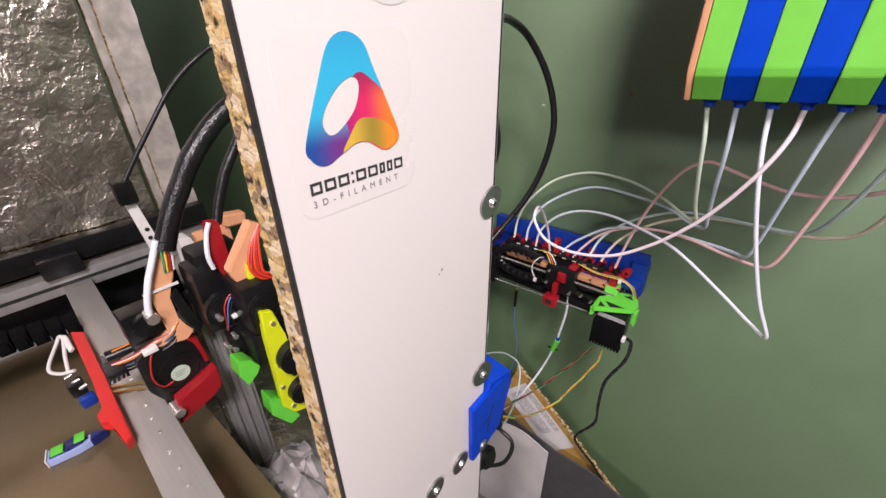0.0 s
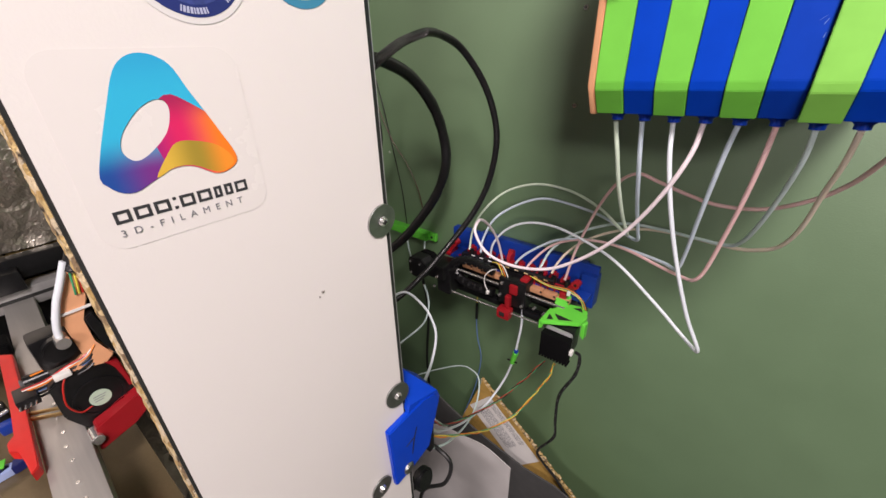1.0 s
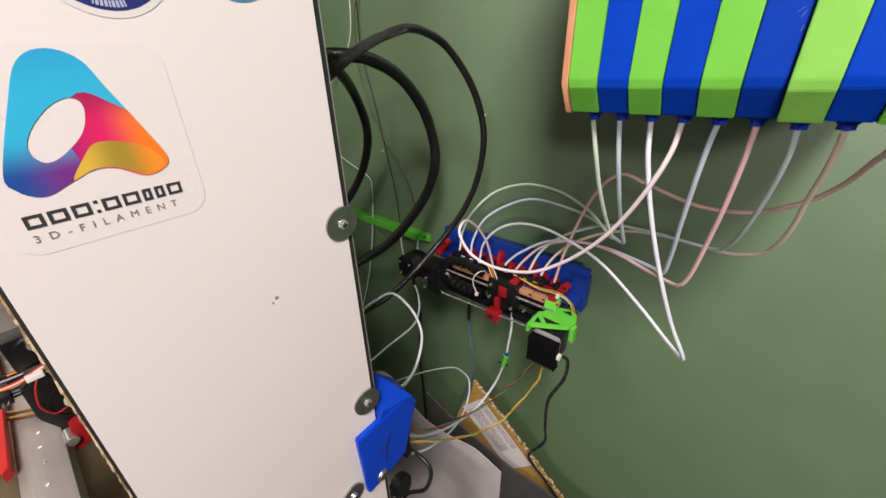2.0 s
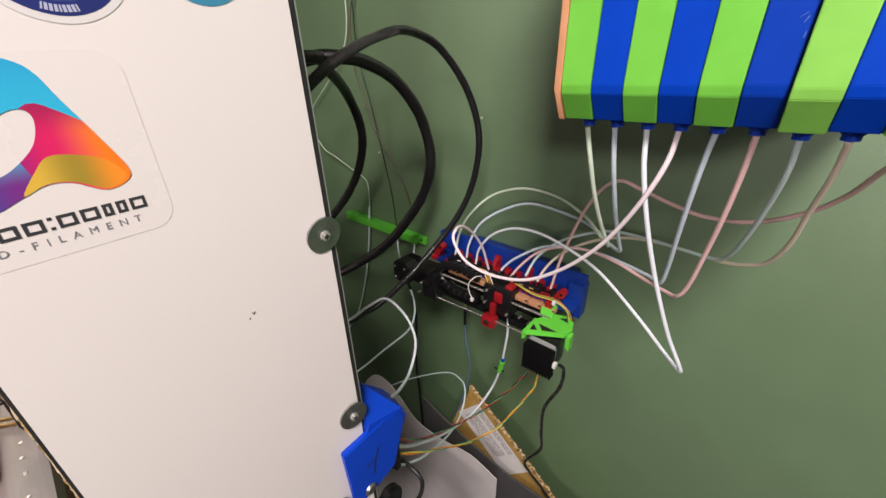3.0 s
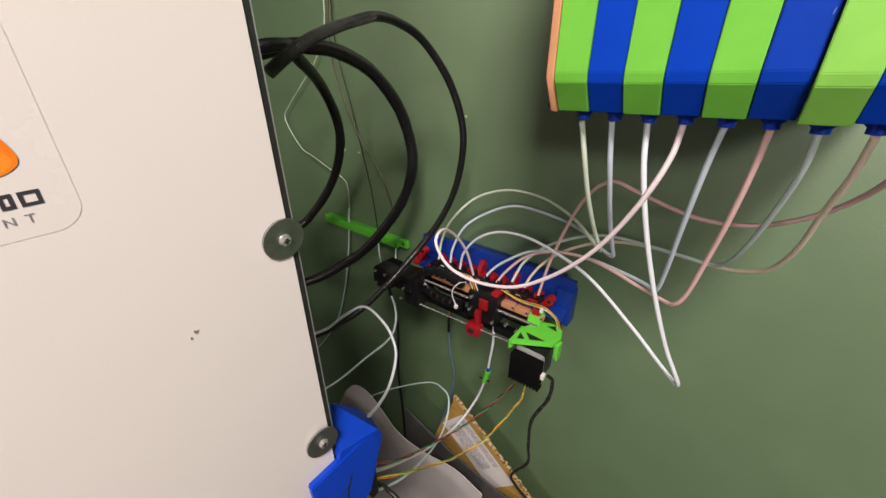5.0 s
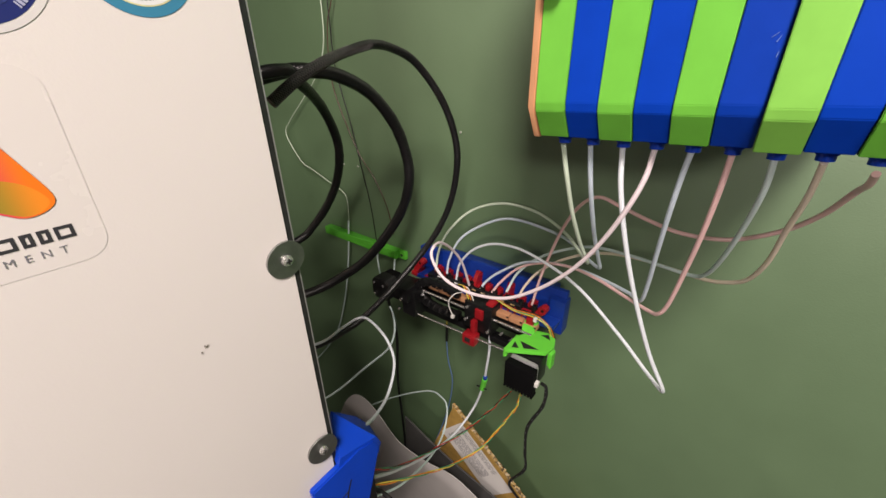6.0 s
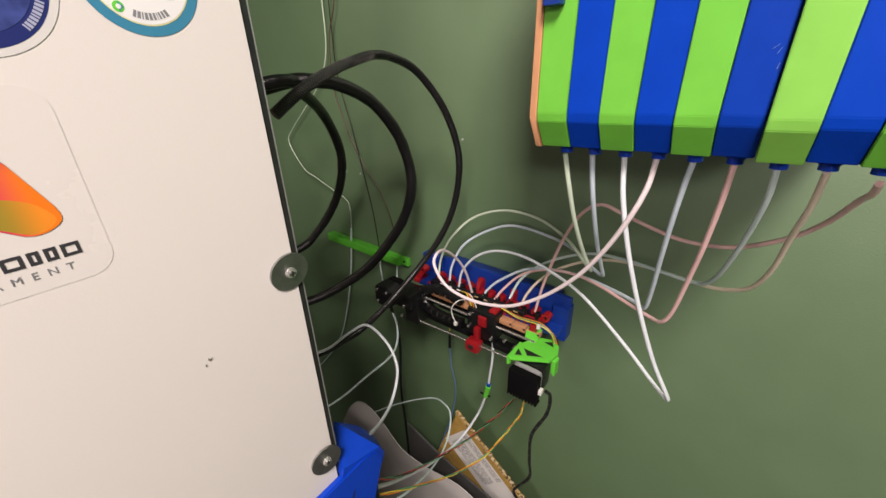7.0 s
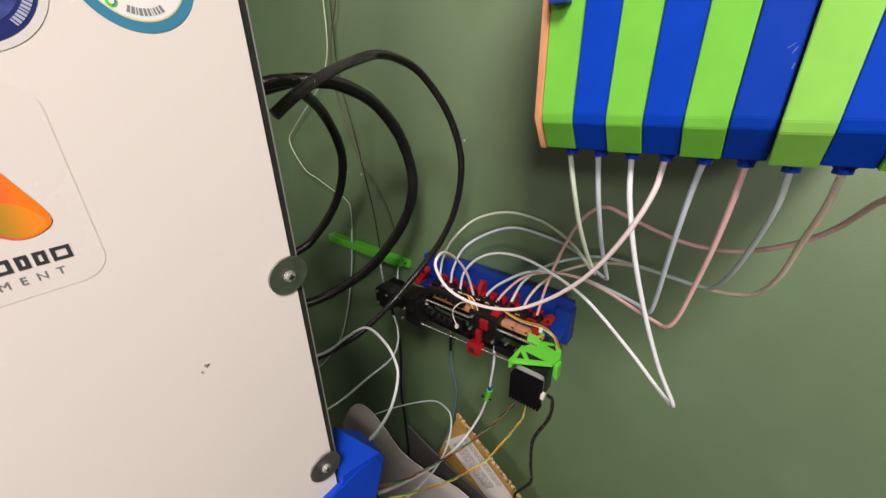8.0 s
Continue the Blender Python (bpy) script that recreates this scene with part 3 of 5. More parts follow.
part("groove", prism("x", [(0.2690, 1.2120), (0.2700, 1.2120), (0.2655, 1.2000), (0.2625, 1.1870), (0.2610, 1.1800), (0.2603, 1.1800), (0.2613, 1.1880), (0.2640, 1.2000)], -0.1561, -0.1556), M_BLACKCORE, br, "dark crack")
part("groove", prism("x", [(0.2530, 1.1985), (0.2530, 1.1992), (0.2640, 1.2012), (0.2640, 1.2002)], -0.1561, -0.1556), M_BLACKCORE, br)
part("screw_head", rod((-0.1562, 0.2535, 1.1655), (-0.1535, 0.2535, 1.1655), 0.0072, 24, 0.0055, bevel=0.0008), M_ZINC, br)
part("pin_row", box(-0.172, -0.157, 0.288, 0.296, 1.150, 1.196, 0.001), M_BLACK, br, "black pin header")

knob = root("cable_clip", pose(-0.168, 0.285, 1.10), "round black cable clip at the panel's edge", "clip")
part("knob", rod((-0.1760, 0.286, 1.092), (-0.1640, 0.286, 1.095), 0.0140, 24, bevel=0.003), M_BLACK, knob)
part("stem", rod((-0.1780, 0.262, 1.093), (-0.1700, 0.286, 1.093), 0.006, 12), M_BLACK, knob)

# ---- striped filament box on the wall ----
AX0, AW, NS = -0.0775, 0.0216, 9
TILT = 0.038
awn = root("filament_box", pose(0.02, WALL_Y, 1.50), "wall-hung filament box with lime and blue striped printed front", "box")


def tilted(bm):
    """The box hangs a little askew: it climbs towards its far end."""
    for v in bm.verts:
        v.co.z += TILT * (v.co.x - AX0)
        if v.co.y < 0.6:
            v.co.y += 0.018 * (v.co.x - AX0)
    return bm


END = [(0.4130, 1.80), (0.4158, 1.5210), (0.4300, 1.4985), (0.7035, 1.4990), (0.7035, 1.80)]
part("end_plate", tilted(prism("x", END, AX0 - 0.0054, AX0 - 0.0004, 0.0008)), M_PEACH, awn, "peach printed end plate")
part("end_plate", tilted(prism("x", END, AX0 + NS * AW + 0.0004, AX0 + NS * AW + 0.0054, 0.0008)), M_PEACH, awn, "peach printed end plate")
DY = (0, 0.0005, -0.0005, 0.0007, -0.0006, 0.0016, -0.0026, 0.0004, -0.001)
DZ = (0, 0, -0.0003, 0, -0.0003, 0, -0.0012, 0.0, -0.0004)
for i in range(NS):
    dy, dz = DY[i], DZ[i]
    prof = [(0.4145 + dy, 1.80), (0.4158 + dy, 1.5245 + dz), (0.4172 + dy, 1.5185 + dz), (0.4302 + dy, 1.4995 + dz), (0.700, 1.500 + dz), (0.700, 1.80)]
    # stripe 6 takes the paler lime, a painted sheen
    if i % 2 == 0:
        stripe, words = (M_LIMESHEEN, "lime green stripe standing slightly proud, painted paler for its sheen") if i == 6 else (M_LIME, "lime green stripe")
    else:
        stripe, words = (M_BLUEWORN, "royal blue stripe with fine scratches") if i == 5 else (M_BLUESTRIPE, "royal blue stripe")
    panel_i = part("front_panel", tilted(prism("x", prof, AX0 + i * AW + 0.00025, AX0 + (i + 1) * AW - 0.00025, 0.0005)), stripe, awn, words, 12)
    fx = AX0 + (i + 0.58) * AW
    bm = rod((fx, 0.449, 1.5003 + dz), (fx, 0.449, 1.4960 + dz), 0.0062, 20, bevel=0.0008)
    rod((fx, 0.449, 1.4961 + dz), (fx, 0.449, 1.4925 + dz), 0.0046, 18, bm=bm)
    part("push_fitting", tilted(bm), M_BLUEBR, awn, "blue push-in tube fitting")
    if i in (5, 7):
        for k, (du, dv, le, an) in enumerate(((0.74, 0.035, 0.0018, 40), (0.82, 0.033, 0.0016, 65), (0.88, 0.026, 0.0014, 80))):
            u, v = AX0 + (i + du) * AW, 1.5225 + dv
            c, w = math.cos(radians(an)) * le, math.sin(radians(an)) * le
            part("scratch", tilted(prism("y", [(u - c, v - w), (u + c, v + w), (u + c + 0.00025, v + w), (u - c + 0.00025, v - w)], 0.4150 + dy, 0.4162 + dy)), M_SCRATCH, panel_i)
part("clip", tilted(box(AX0 + 0.003, AX0 + 0.014, 0.406, 0.4150, 1.588, 1.604, 0.001)), M_BLUE, awn, "small dark blue clip")

# ---- wall fixings ----
for x, z in ((-0.203, 1.466), (-0.204, 1.595)):
    s = root("wall_screw", pose(x, WALL_Y, z), "small bright screw in the green wall", "screw", "wall screws")
    part("screw_head", rod((x, WALL_Y - 0.0005, z), (x, WALL_Y - 0.004, z), 0.0045, 16, 0.003, bevel=0.0005), M_CHROME, s)
    part("cross_slot", box(x - 0.002, x + 0.002, WALL_Y - 0.0046, WALL_Y - 0.0039, z - 0.0006, z + 0.0006), M_BLACKCORE, s)
for x, z in ((-0.671, 1.336), (-0.623, 1.338), (-0.347, 1.437)):
    tagged(link("wall_plug", rod((x, WALL_Y - 0.0003, z), (x, WALL_Y - 0.002, z), 0.0024, 14, 0.002), M_PALEGREEN, 40), "small pale plug in the green wall", "wall plug", "wall plugs")

# ---- tubes and cables ----
M_WRED = mat("red_wire", (0.45, 0.02, 0.015), 0.4)
M_WGREEN = mat("green_wire", (0.05, 0.30, 0.14), 0.4)
M_WBLACK = mat("black_wire", (0.012, 0.012, 0.013), 0.4)
M_WORANGE = mat("orange_wire", (0.75, 0.22, 0.02), 0.4)
M_WYELLOW = mat("yellow_wire", (0.75, 0.60, 0.08), 0.4)
M_WBLUE = mat("blue_wire", (0.09, 0.17, 0.38), 0.4)
M_WBROWN = mat("brown_filament", (0.10, 0.045, 0.035), 0.4)


def twist(name, points, colours, label):
    """Wires wound round each other along one line."""
    t = root(name, Matrix.Translation(points[-1]), label, "wires")
    line = spline(points, 10)
    for k, m in enumerate(colours):
        pts = []
        for i, p in enumerate(line):
            a = i * 0.55 + 6.28318 * k / len(colours)
            pts.append(p + Vector((0.0012 * math.cos(a), 0.0004 * math.sin(2 * a), 0.0014 * math.sin(a))))
        part("wire", sweep(pts, 0.00075, 6, 1), m, t)
    return t


cord("filament_tube", [(-0.066, 0.449, 1.491), (-0.062, 0.455, 1.464), (-0.06, 0.475, 1.426), (-0.058, 0.505, 1.385), (-0.055, 0.53, 1.354), (-0.076, 0.56, 1.351), (-0.109, 0.595, 1.354), (-0.166, 0.635, 1.355), (-0.226, 0.645, 1.352), (-0.282, 0.645, 1.328), (-0.32, 0.635, 1.287), (-0.335, 0.625, 1.249), (-0.335, 0.615, 1.213)], 0.002, PTFE_GREEN, "translucent tube with greenish filament looping to the selector", "tube", "filament tubes")
cord("filament_tube", [(-0.045, 0.449, 1.493), (-0.043, 0.46, 1.456), (-0.044, 0.495, 1.404), (-0.044, 0.525, 1.365), (-0.046, 0.545, 1.344), (-0.065, 0.57, 1.337), (-0.092, 0.595, 1.339), (-0.14, 0.63, 1.334), (-0.207, 0.64, 1.333), (-0.256, 0.64, 1.311), (-0.293, 0.63, 1.28), (-0.31, 0.622, 1.24), (-0.31, 0.615, 1.215)], 0.002, PTFE_BLUE, "translucent tube with bluish filament looping to the selector", "tube", "filament tubes")
cord("filament_tube", [(-0.022, 0.449, 1.494), (-0.018, 0.45, 1.463), (-0.008, 0.46, 1.414), (0.007, 0.475, 1.357), (0.026, 0.49, 1.299), (0.045, 0.503, 1.253), (0.027, 0.515, 1.257), (-0.011, 0.54, 1.272), (-0.071, 0.57, 1.296), (-0.129, 0.595, 1.303), (-0.179, 0.61, 1.304), (-0.227, 0.62, 1.293), (-0.264, 0.622, 1.27), (-0.287, 0.62, 1.238), (-0.29, 0.615, 1.209)], 0.002, PTFE_WHITE, "translucent white tube with a tight hairpin bend", "tube", "filament tubes")
cord("filament_tube", [(-0.001, 0.449, 1.495), (-0.003, 0.448, 1.474), (-0.012, 0.45, 1.446), (-0.03, 0.46, 1.408), (-0.053, 0.47, 1.372), (-0.087, 0.48, 1.334), (-0.128, 0.485, 1.304), (-0.177, 0.488, 1.291), (-0.216, 0.487, 1.298), (-0.235, 0.486, 1.322), (-0.239, 0.495, 1.334), (-0.246, 0.52, 1.328), (-0.255, 0.56, 1.297), (-0.259, 0.59, 1.259), (-0.26, 0.61, 1.212)], 0.002, PTFE_PINK, "pinkish white tube in a wide hanging loop", "tube", "filament tubes")
cord("filament_tube", [(0.021, 0.449, 1.496), (0.018, 0.458, 1.475), (0.015, 0.47, 1.446), (0.011, 0.492, 1.403), (0.007, 0.518, 1.355), (0.002, 0.535, 1.326), (-0.013, 0.555, 1.319), (-0.044, 0.58, 1.311), (-0.086, 0.605, 1.302), (-0.13, 0.622, 1.29), (-0.177, 0.63, 1.272), (-0.216, 0.625, 1.243), (-0.235, 0.62, 1.222), (-0.241, 0.615, 1.209)], 0.002, PTFE_BLUE, "translucent blue-grey tube looping to the selector", "tube", "filament tubes")
cord("filament_tube", [(0.043, 0.449, 1.497), (0.042, 0.458, 1.471), (0.039, 0.475, 1.431), (0.034, 0.495, 1.387), (0.028, 0.512, 1.344), (0.021, 0.52, 1.326), (0.009, 0.535, 1.318), (-0.019, 0.56, 1.311), (-0.058, 0.585, 1.308), (-0.102, 0.61, 1.299), (-0.149, 0.626, 1.282), (-0.185, 0.63, 1.259), (-0.208, 0.622, 1.231), (-0.219, 0.615, 1.211)], 0.002, PTFE_ROSE, "translucent rose tube looping to the selector", "tube", "filament tubes")
cord("filament_tube", [(0.064, 0.449, 1.499), (0.065, 0.462, 1.474), (0.062, 0.49, 1.437), (0.056, 0.52, 1.397), (0.049, 0.545, 1.369), (0.038, 0.563, 1.355), (0.007, 0.59, 1.344), (-0.032, 0.615, 1.335), (-0.081, 0.633, 1.325), (-0.123, 0.64, 1.305), (-0.157, 0.635, 1.283), (-0.183, 0.628, 1.253), (-0.193, 0.615, 1.222)], 0.002, PTFE_TEAL, "translucent teal-grey tube looping to the selector", "tube", "filament tubes")
cord("filament_tube", [(0.086, 0.449, 1.498), (0.087, 0.465, 1.474), (0.086, 0.49, 1.443), (0.085, 0.518, 1.404), (0.078, 0.54, 1.375), (0.064, 0.556, 1.36), (0.048, 0.572, 1.35), (0.024, 0.592, 1.342), (-0.013, 0.612, 1.335), (-0.054, 0.628, 1.325), (-0.091, 0.638, 1.309), (-0.127, 0.635, 1.287), (-0.152, 0.628, 1.263), (-0.166, 0.62, 1.239), (-0.172, 0.615, 1.22)], 0.002, PTFE_CREAM, "translucent cream tube looping to the selector", "tube", "filament tubes")
cord("filament_tube", [(0.108, 0.449, 1.495), (0.1095, 0.462, 1.486), (0.109, 0.48, 1.477), (0.102, 0.51, 1.45), (0.085, 0.53, 1.426), (0.056, 0.54, 1.408), (0.021, 0.55, 1.401), (-0.01, 0.555, 1.405), (-0.04, 0.56, 1.412), (-0.064, 0.562, 1.417), (-0.087, 0.575, 1.398), (-0.108, 0.59, 1.36), (-0.126, 0.605, 1.313), (-0.139, 0.61, 1.266), (-0.149, 0.615, 1.216)], 0.002, PTFE_ROSE, "translucent rose tube sagging along the green wall", "tube", "filament tubes")
sleeve = [(-0.256, 0.32, 1.523), (-0.254, 0.34, 1.536), (-0.26, 0.37, 1.548), (-0.285, 0.42, 1.558), (-0.290, 0.46, 1.566), (-0.297, 0.5, 1.563), (-0.297, 0.54, 1.547), (-0.284, 0.57, 1.507), (-0.274, 0.586, 1.462), (-0.271, 0.59, 1.418), (-0.281, 0.588, 1.361), (-0.299, 0.575, 1.310), (-0.323, 0.55, 1.263), (-0.338, 0.5, 1.223), (-0.357, 0.459, 1.19), (-0.366, 0.43, 1.18), (-0.372, 0.39, 1.178), (-0.395, 0.33, 1.178), (-0.42, 0.24, 1.182)]
thin_sleeve = cord("braided_cable", sleeve, 0.0047, M_SLEEVE, "thin black braided cable sleeve in a wide loop", "cable", "braided cables", 12, 8, 0.05)
# pale threads of the braid, wound both ways where the sleeve is stretched
line = spline(sleeve[:5], 22)
bm = bmesh.new()
for turn in (1, -1):
    for k in range(7):
        pts = []
        for n_, p in enumerate(line):
            d = (line[min(n_ + 1, len(line) - 1)] - line[max(n_ - 1, 0)]).normalized()
            u = d.cross(Vector((0, 0, 1))).normalized()
            v = d.cross(u)
            a = turn * n_ * 0.50 + 6.28318 * k / 7
            pts.append(p + 0.00475 * (math.cos(a) * u + math.sin(a) * v))
        sweep(pts, 0.00024, 4, 1, bm=bm)
part("braid_threads", bm, M_THREAD, thin_sleeve, "pale threads of the braid")
cord("braided_cable", [(-0.47, 0.3, 1.5), (-0.422, 0.42, 1.537), (-0.396, 0.46, 1.54), (-0.391, 0.5, 1.532), (-0.392, 0.55, 1.507), (-0.388, 0.59, 1.46), (-0.385, 0.61, 1.404), (-0.385, 0.61, 1.362), (-0.402, 0.61, 1.318), (-0.423, 0.6, 1.278), (-0.457, 0.57, 1.222), (-0.493, 0.54, 1.186), (-0.541, 0.49, 1.153), (-0.6, 0.41, 1.14), (-0.62, 0.32, 1.15), (-0.6, 0.25, 1.16)], 0.0085, M_SLEEVE, "thick black braided cable sleeve looping behind the panel", "cable", "braided cables", 14, 8, 0.08)
cord("braided_cable", [(-0.45, 0.33, 1.52), (-0.402, 0.42, 1.542), (-0.423, 0.46, 1.525), (-0.47, 0.52, 1.49), (-0.498, 0.56, 1.441), (-0.506, 0.569, 1.401), (-0.532, 0.575, 1.35), (-0.556, 0.565, 1.303), (-0.58, 0.545, 1.263), (-0.599, 0.52, 1.236), (-0.63, 0.45, 1.215), (-0.64, 0.36, 1.215)], 0.0075, M_SLEEVE, "black braided cable sleeve in a tight loop", "cable", "braided cables", 14, 8, 0.08)
cord("white_tube", [(-0.425, 0.24, 1.19), (-0.395, 0.33, 1.186), (-0.368, 0.39, 1.184), (-0.365, 0.43, 1.189), (-0.353, 0.459, 1.194), (-0.314, 0.46, 1.181), (-0.29, 0.455, 1.158), (-0.275, 0.44, 1.143), (-0.259, 0.41, 1.131), (-0.224, 0.36, 1.165), (-0.182, 0.31, 1.222)], 0.0021, PTFE_WHITE, "white feed tube bending down to the blue bracket", "tube")
cord("white_tube", [(-0.55, 0.26, 0.96), (-0.51, 0.37, 0.945), (-0.466, 0.45, 0.969), (-0.422, 0.5, 1.022), (-0.397, 0.54, 1.054), (-0.396, 0.56, 1.08), (-0.405, 0.57, 1.108), (-0.422, 0.575, 1.132), (-0.43, 0.575, 1.148)], 0.0020, PTFE_TEAL, "pale tube rising to the end of the selector", "tube")
cord("white_tube", [(-0.563, 0.55, 0.758), (-0.458, 0.585, 0.847), (-0.347, 0.59, 0.936), (-0.295, 0.575, 0.964), (-0.268, 0.557, 0.966), (-0.249, 0.52, 0.953), (-0.227, 0.46, 0.976), (-0.193, 0.37, 1.054), (-0.178, 0.32, 1.106), (-0.164, 0.285, 1.157)], 0.0016, PTFE_TEAL, "thin pale tube looping out of the blue bracket", "tube")
feed = [(-0.211, 0.6, 1.141), (-0.21, 0.6, 1.105), (-0.217, 0.605, 1.057), (-0.226, 0.612, 1.008), (-0.243, 0.61, 0.942), (-0.255, 0.565, 0.906), (-0.246, 0.475, 0.948), (-0.214, 0.375, 1.052), (-0.164, 0.295, 1.176)]
cord("white_tube", feed, 0.0022, PTFE_WHITE, "white feed tube from the selector to the bracket", "tube")
twist("wire_bundle", [(-0.141, 0.55, 1.098), (-0.167, 0.55, 1.047), (-0.186, 0.54, 1.016), (-0.206, 0.52, 0.988), (-0.213, 0.45, 1.014), (-0.197, 0.37, 1.083), (-0.158, 0.295, 1.193)], (M_WRED, M_WGREEN, M_WBLACK), "twisted red, green and black wires from the motor to the bracket")
twist("wire_bundle", [(-0.124, 0.55, 1.102), (-0.131, 0.55, 1.066), (-0.151, 0.544, 1.018), (-0.171, 0.52, 0.977), (-0.183, 0.455, 0.998), (-0.177, 0.37, 1.078), (-0.164, 0.29, 1.168)], (M_WORANGE, M_WYELLOW, M_WGREEN), "twisted orange, yellow and green wires from the motor to the bracket")
motor_cable = cord("motor_cable", [(-0.094, 0.548, 1.143), (-0.088, 0.552, 1.133), (-0.091, 0.555, 1.094), (-0.112, 0.56, 1.03), (-0.115, 0.57, 0.959), (-0.116, 0.58, 0.902), (-0.146, 0.59, 0.829), (-0.137, 0.595, 0.798), (-0.105, 0.6, 0.764), (-0.052, 0.605, 0.698)], 0.0026, M_WBLACK, "black motor cable hanging down over the cardboard", "cable", "", 8, 6, 0.25)
cord("sensor_wire", [(-0.3395, 0.65, 1.031), (-0.3385, 0.65, 1.01), (-0.335, 0.65, 0.977), (-0.325, 0.65, 0.926), (-0.333, 0.645, 0.848), (-0.347, 0.63, 0.776), (-0.364, 0.61, 0.703)], 0.0011, M_WBLUE, "thin blue sensor wire hanging by the wall", "wire")
cord("black_cable", [(-0.416, 0.57, 1.143), (-0.432, 0.6, 1.036), (-0.462, 0.62, 0.875), (-0.468, 0.63, 0.748), (-0.465, 0.63, 0.621), (-0.47, 0.63, 0.45), (-0.49, 0.62, 0.2), (-0.49, 0.6, 0.004)], 0.0030, M_WBLACK, "black cable hanging down from the selector", "cable", "", 8)
cord("filament_strand", [(-.655,.690,1.9),(-.66,.69,1.684),(-.669,.69,1.58),(-.709,.69,1.519),(-.767,.69,1.472),(-.835,.69,1.42),(-.862,.69,1.385),(-.817,.69,1.326),(-.774,.69,1.311),(-.713,.69,1.29),(-.673,.69,1.277),(-.657,.69,1.255),(-.664,.69,1.172)], 0.0011, PTFE_GREEN, "thin pale green filament running down the wall", "filament", "filament strands", 6)
cord("filament_strand", [(-0.62, 0.69, 1.9), (-0.637, 0.688, 1.682), (-0.64, 0.688, 1.61), (-0.639, 0.688, 1.532), (-0.613, 0.688, 1.436), (-0.59, 0.688, 1.333), (-0.575, 0.688, 1.26), (-0.567, 0.688, 1.18)], 0.0011, M_WBLACK, "thin dark filament running down the wall", "filament", "filament strands", 6)
cord("filament_strand", [(-0.59, 0.69, 1.9), (-0.618, 0.688, 1.68), (-0.647, 0.688, 1.611), (-0.657, 0.688, 1.531), (-0.643, 0.688, 1.468), (-0.597, 0.688, 1.375), (-0.556, 0.688, 1.327), (-0.525, 0.688, 1.271), (-0.51, 0.688, 1.21)], 0.0010, M_WBROWN, "thin brown filament running down the wall", "filament", "filament strands", 6)
cord("white_tube", [(-0.659, 0.688, 1.205), (-0.682, 0.688, 1.085), (-0.723, 0.688, 0.949), (-0.787, 0.688, 0.812), (-0.928, 0.688, 0.637), (-1.1, 0.68, 0.5)], 0.0020, PTFE_TEAL, "pale tube dropping from the green guide bar", "tube")
cord("white_tube", [(-0.568, 0.688, 1.165), (-0.56, 0.68, 1.13), (-0.52, 0.65, 1.11), (-0.46, 0.6, 1.13)], 0.0020, PTFE_TEAL, "pale tube from the guide bar to the selector", "tube")
cord("white_tube", [(-0.512, 0.688, 1.155), (-0.508, 0.68, 1.13), (-0.47, 0.64, 1.12), (-0.43, 0.6, 1.14)], 0.0020, PTFE_TEAL, "pale tube from the guide bar to the selector", "tube")
cord("black_cable", [(-0.172, 0.292, 1.165), (-0.182, 0.31, 1.125), (-0.173, 0.32, 1.107), (-0.155, 0.322, 1.092), (-0.163, 0.318, 1.05), (-0.20, 0.315, 1.0), (-0.22, 0.32, 0.90)], 0.0026, M_WBLACK, "black cable dropping from the blue bracket", "cable", "", 8)

# ---- green guide bar on the wall ----
bar = root("guide_bar", pose(-0.62, WALL_Y, 1.16), "bright green printed guide bar screwed to the wall", "guide bar")
part("rail", box(-0.752, -0.506, 0.684, 0.7035, 1.152, 1.171, 0.0012), M_GREEN, bar)
part("end_tab", box(-0.508, -0.486, 0.6945, 0.7035, 1.152, 1.170, 0.001), M_GREEN, bar)
part("screw_hole", rod((-0.497, 0.6946, 1.161), (-0.497, 0.6938, 1.161), 0.003, 14), M_BLACKCORE, bar)

# ---- filament selector unit ----
unit = root("filament_selector", pose(-0.25, 0.66, 1.15), "multi-lane filament selector of red and black prints with steel rods", "machine")
blue = part("back_tray", box(-0.392, -0.108, 0.648, 0.656, 1.185, 1.2355, 0.0012), M_BLUE, unit, "dark blue printed back tray")
part("tray_lip", box(-0.392, -0.345, 0.640, 0.650, 1.206, 1.2360, 0.002), M_BLUE, blue)
part("tray_end", box(-0.131, -0.106, 0.636, 0.660, 1.164, 1.2230, 0.003), M_BLUE, blue)
part("wall_mount", box(-0.36, -0.14, 0.656, 0.7035, 1.188, 1.214, 0.002), M_BLUE, blue)
part("tray_floor", box(-0.39, -0.11, 0.612, 0.648, 1.186, 1.193, 0.001), M_BLUE, blue)
# base beams
part("base_beam", box(-0.372, -0.132, 0.606, 0.640, 1.160, 1.184, 0.002), M_BLACK, unit, "black printed base beam")
part("lower_beam", box(-0.368, -0.140, 0.598, 0.606, 1.128, 1.140, 0.0015), M_BLACK, unit)
part("end_block", box(-0.376, -0.344, 0.566, 0.612, 1.133, 1.186, 0.004), M_BLACK, unit, "black end block")
part("end_block_cap", box(-0.392, -0.352, 0.556, 0.600, 1.164, 1.194, 0.006), M_BLACK, unit)
h = 0.0215
c = 0.0085
octagon = [(-h, -h + c), (-h + c, -h), (h - c, -h), (h, -h + c), (h, h - c), (h - c, h), (-h + c, h), (-h, h - c)]
motor_l = part("idler_housing", prism("y", [(-0.410 + a, 1.179 + b) for a, b in octagon], 0.548, 0.574, 0.0015), M_BLACK, unit, "black stepper motor with clipped corners")
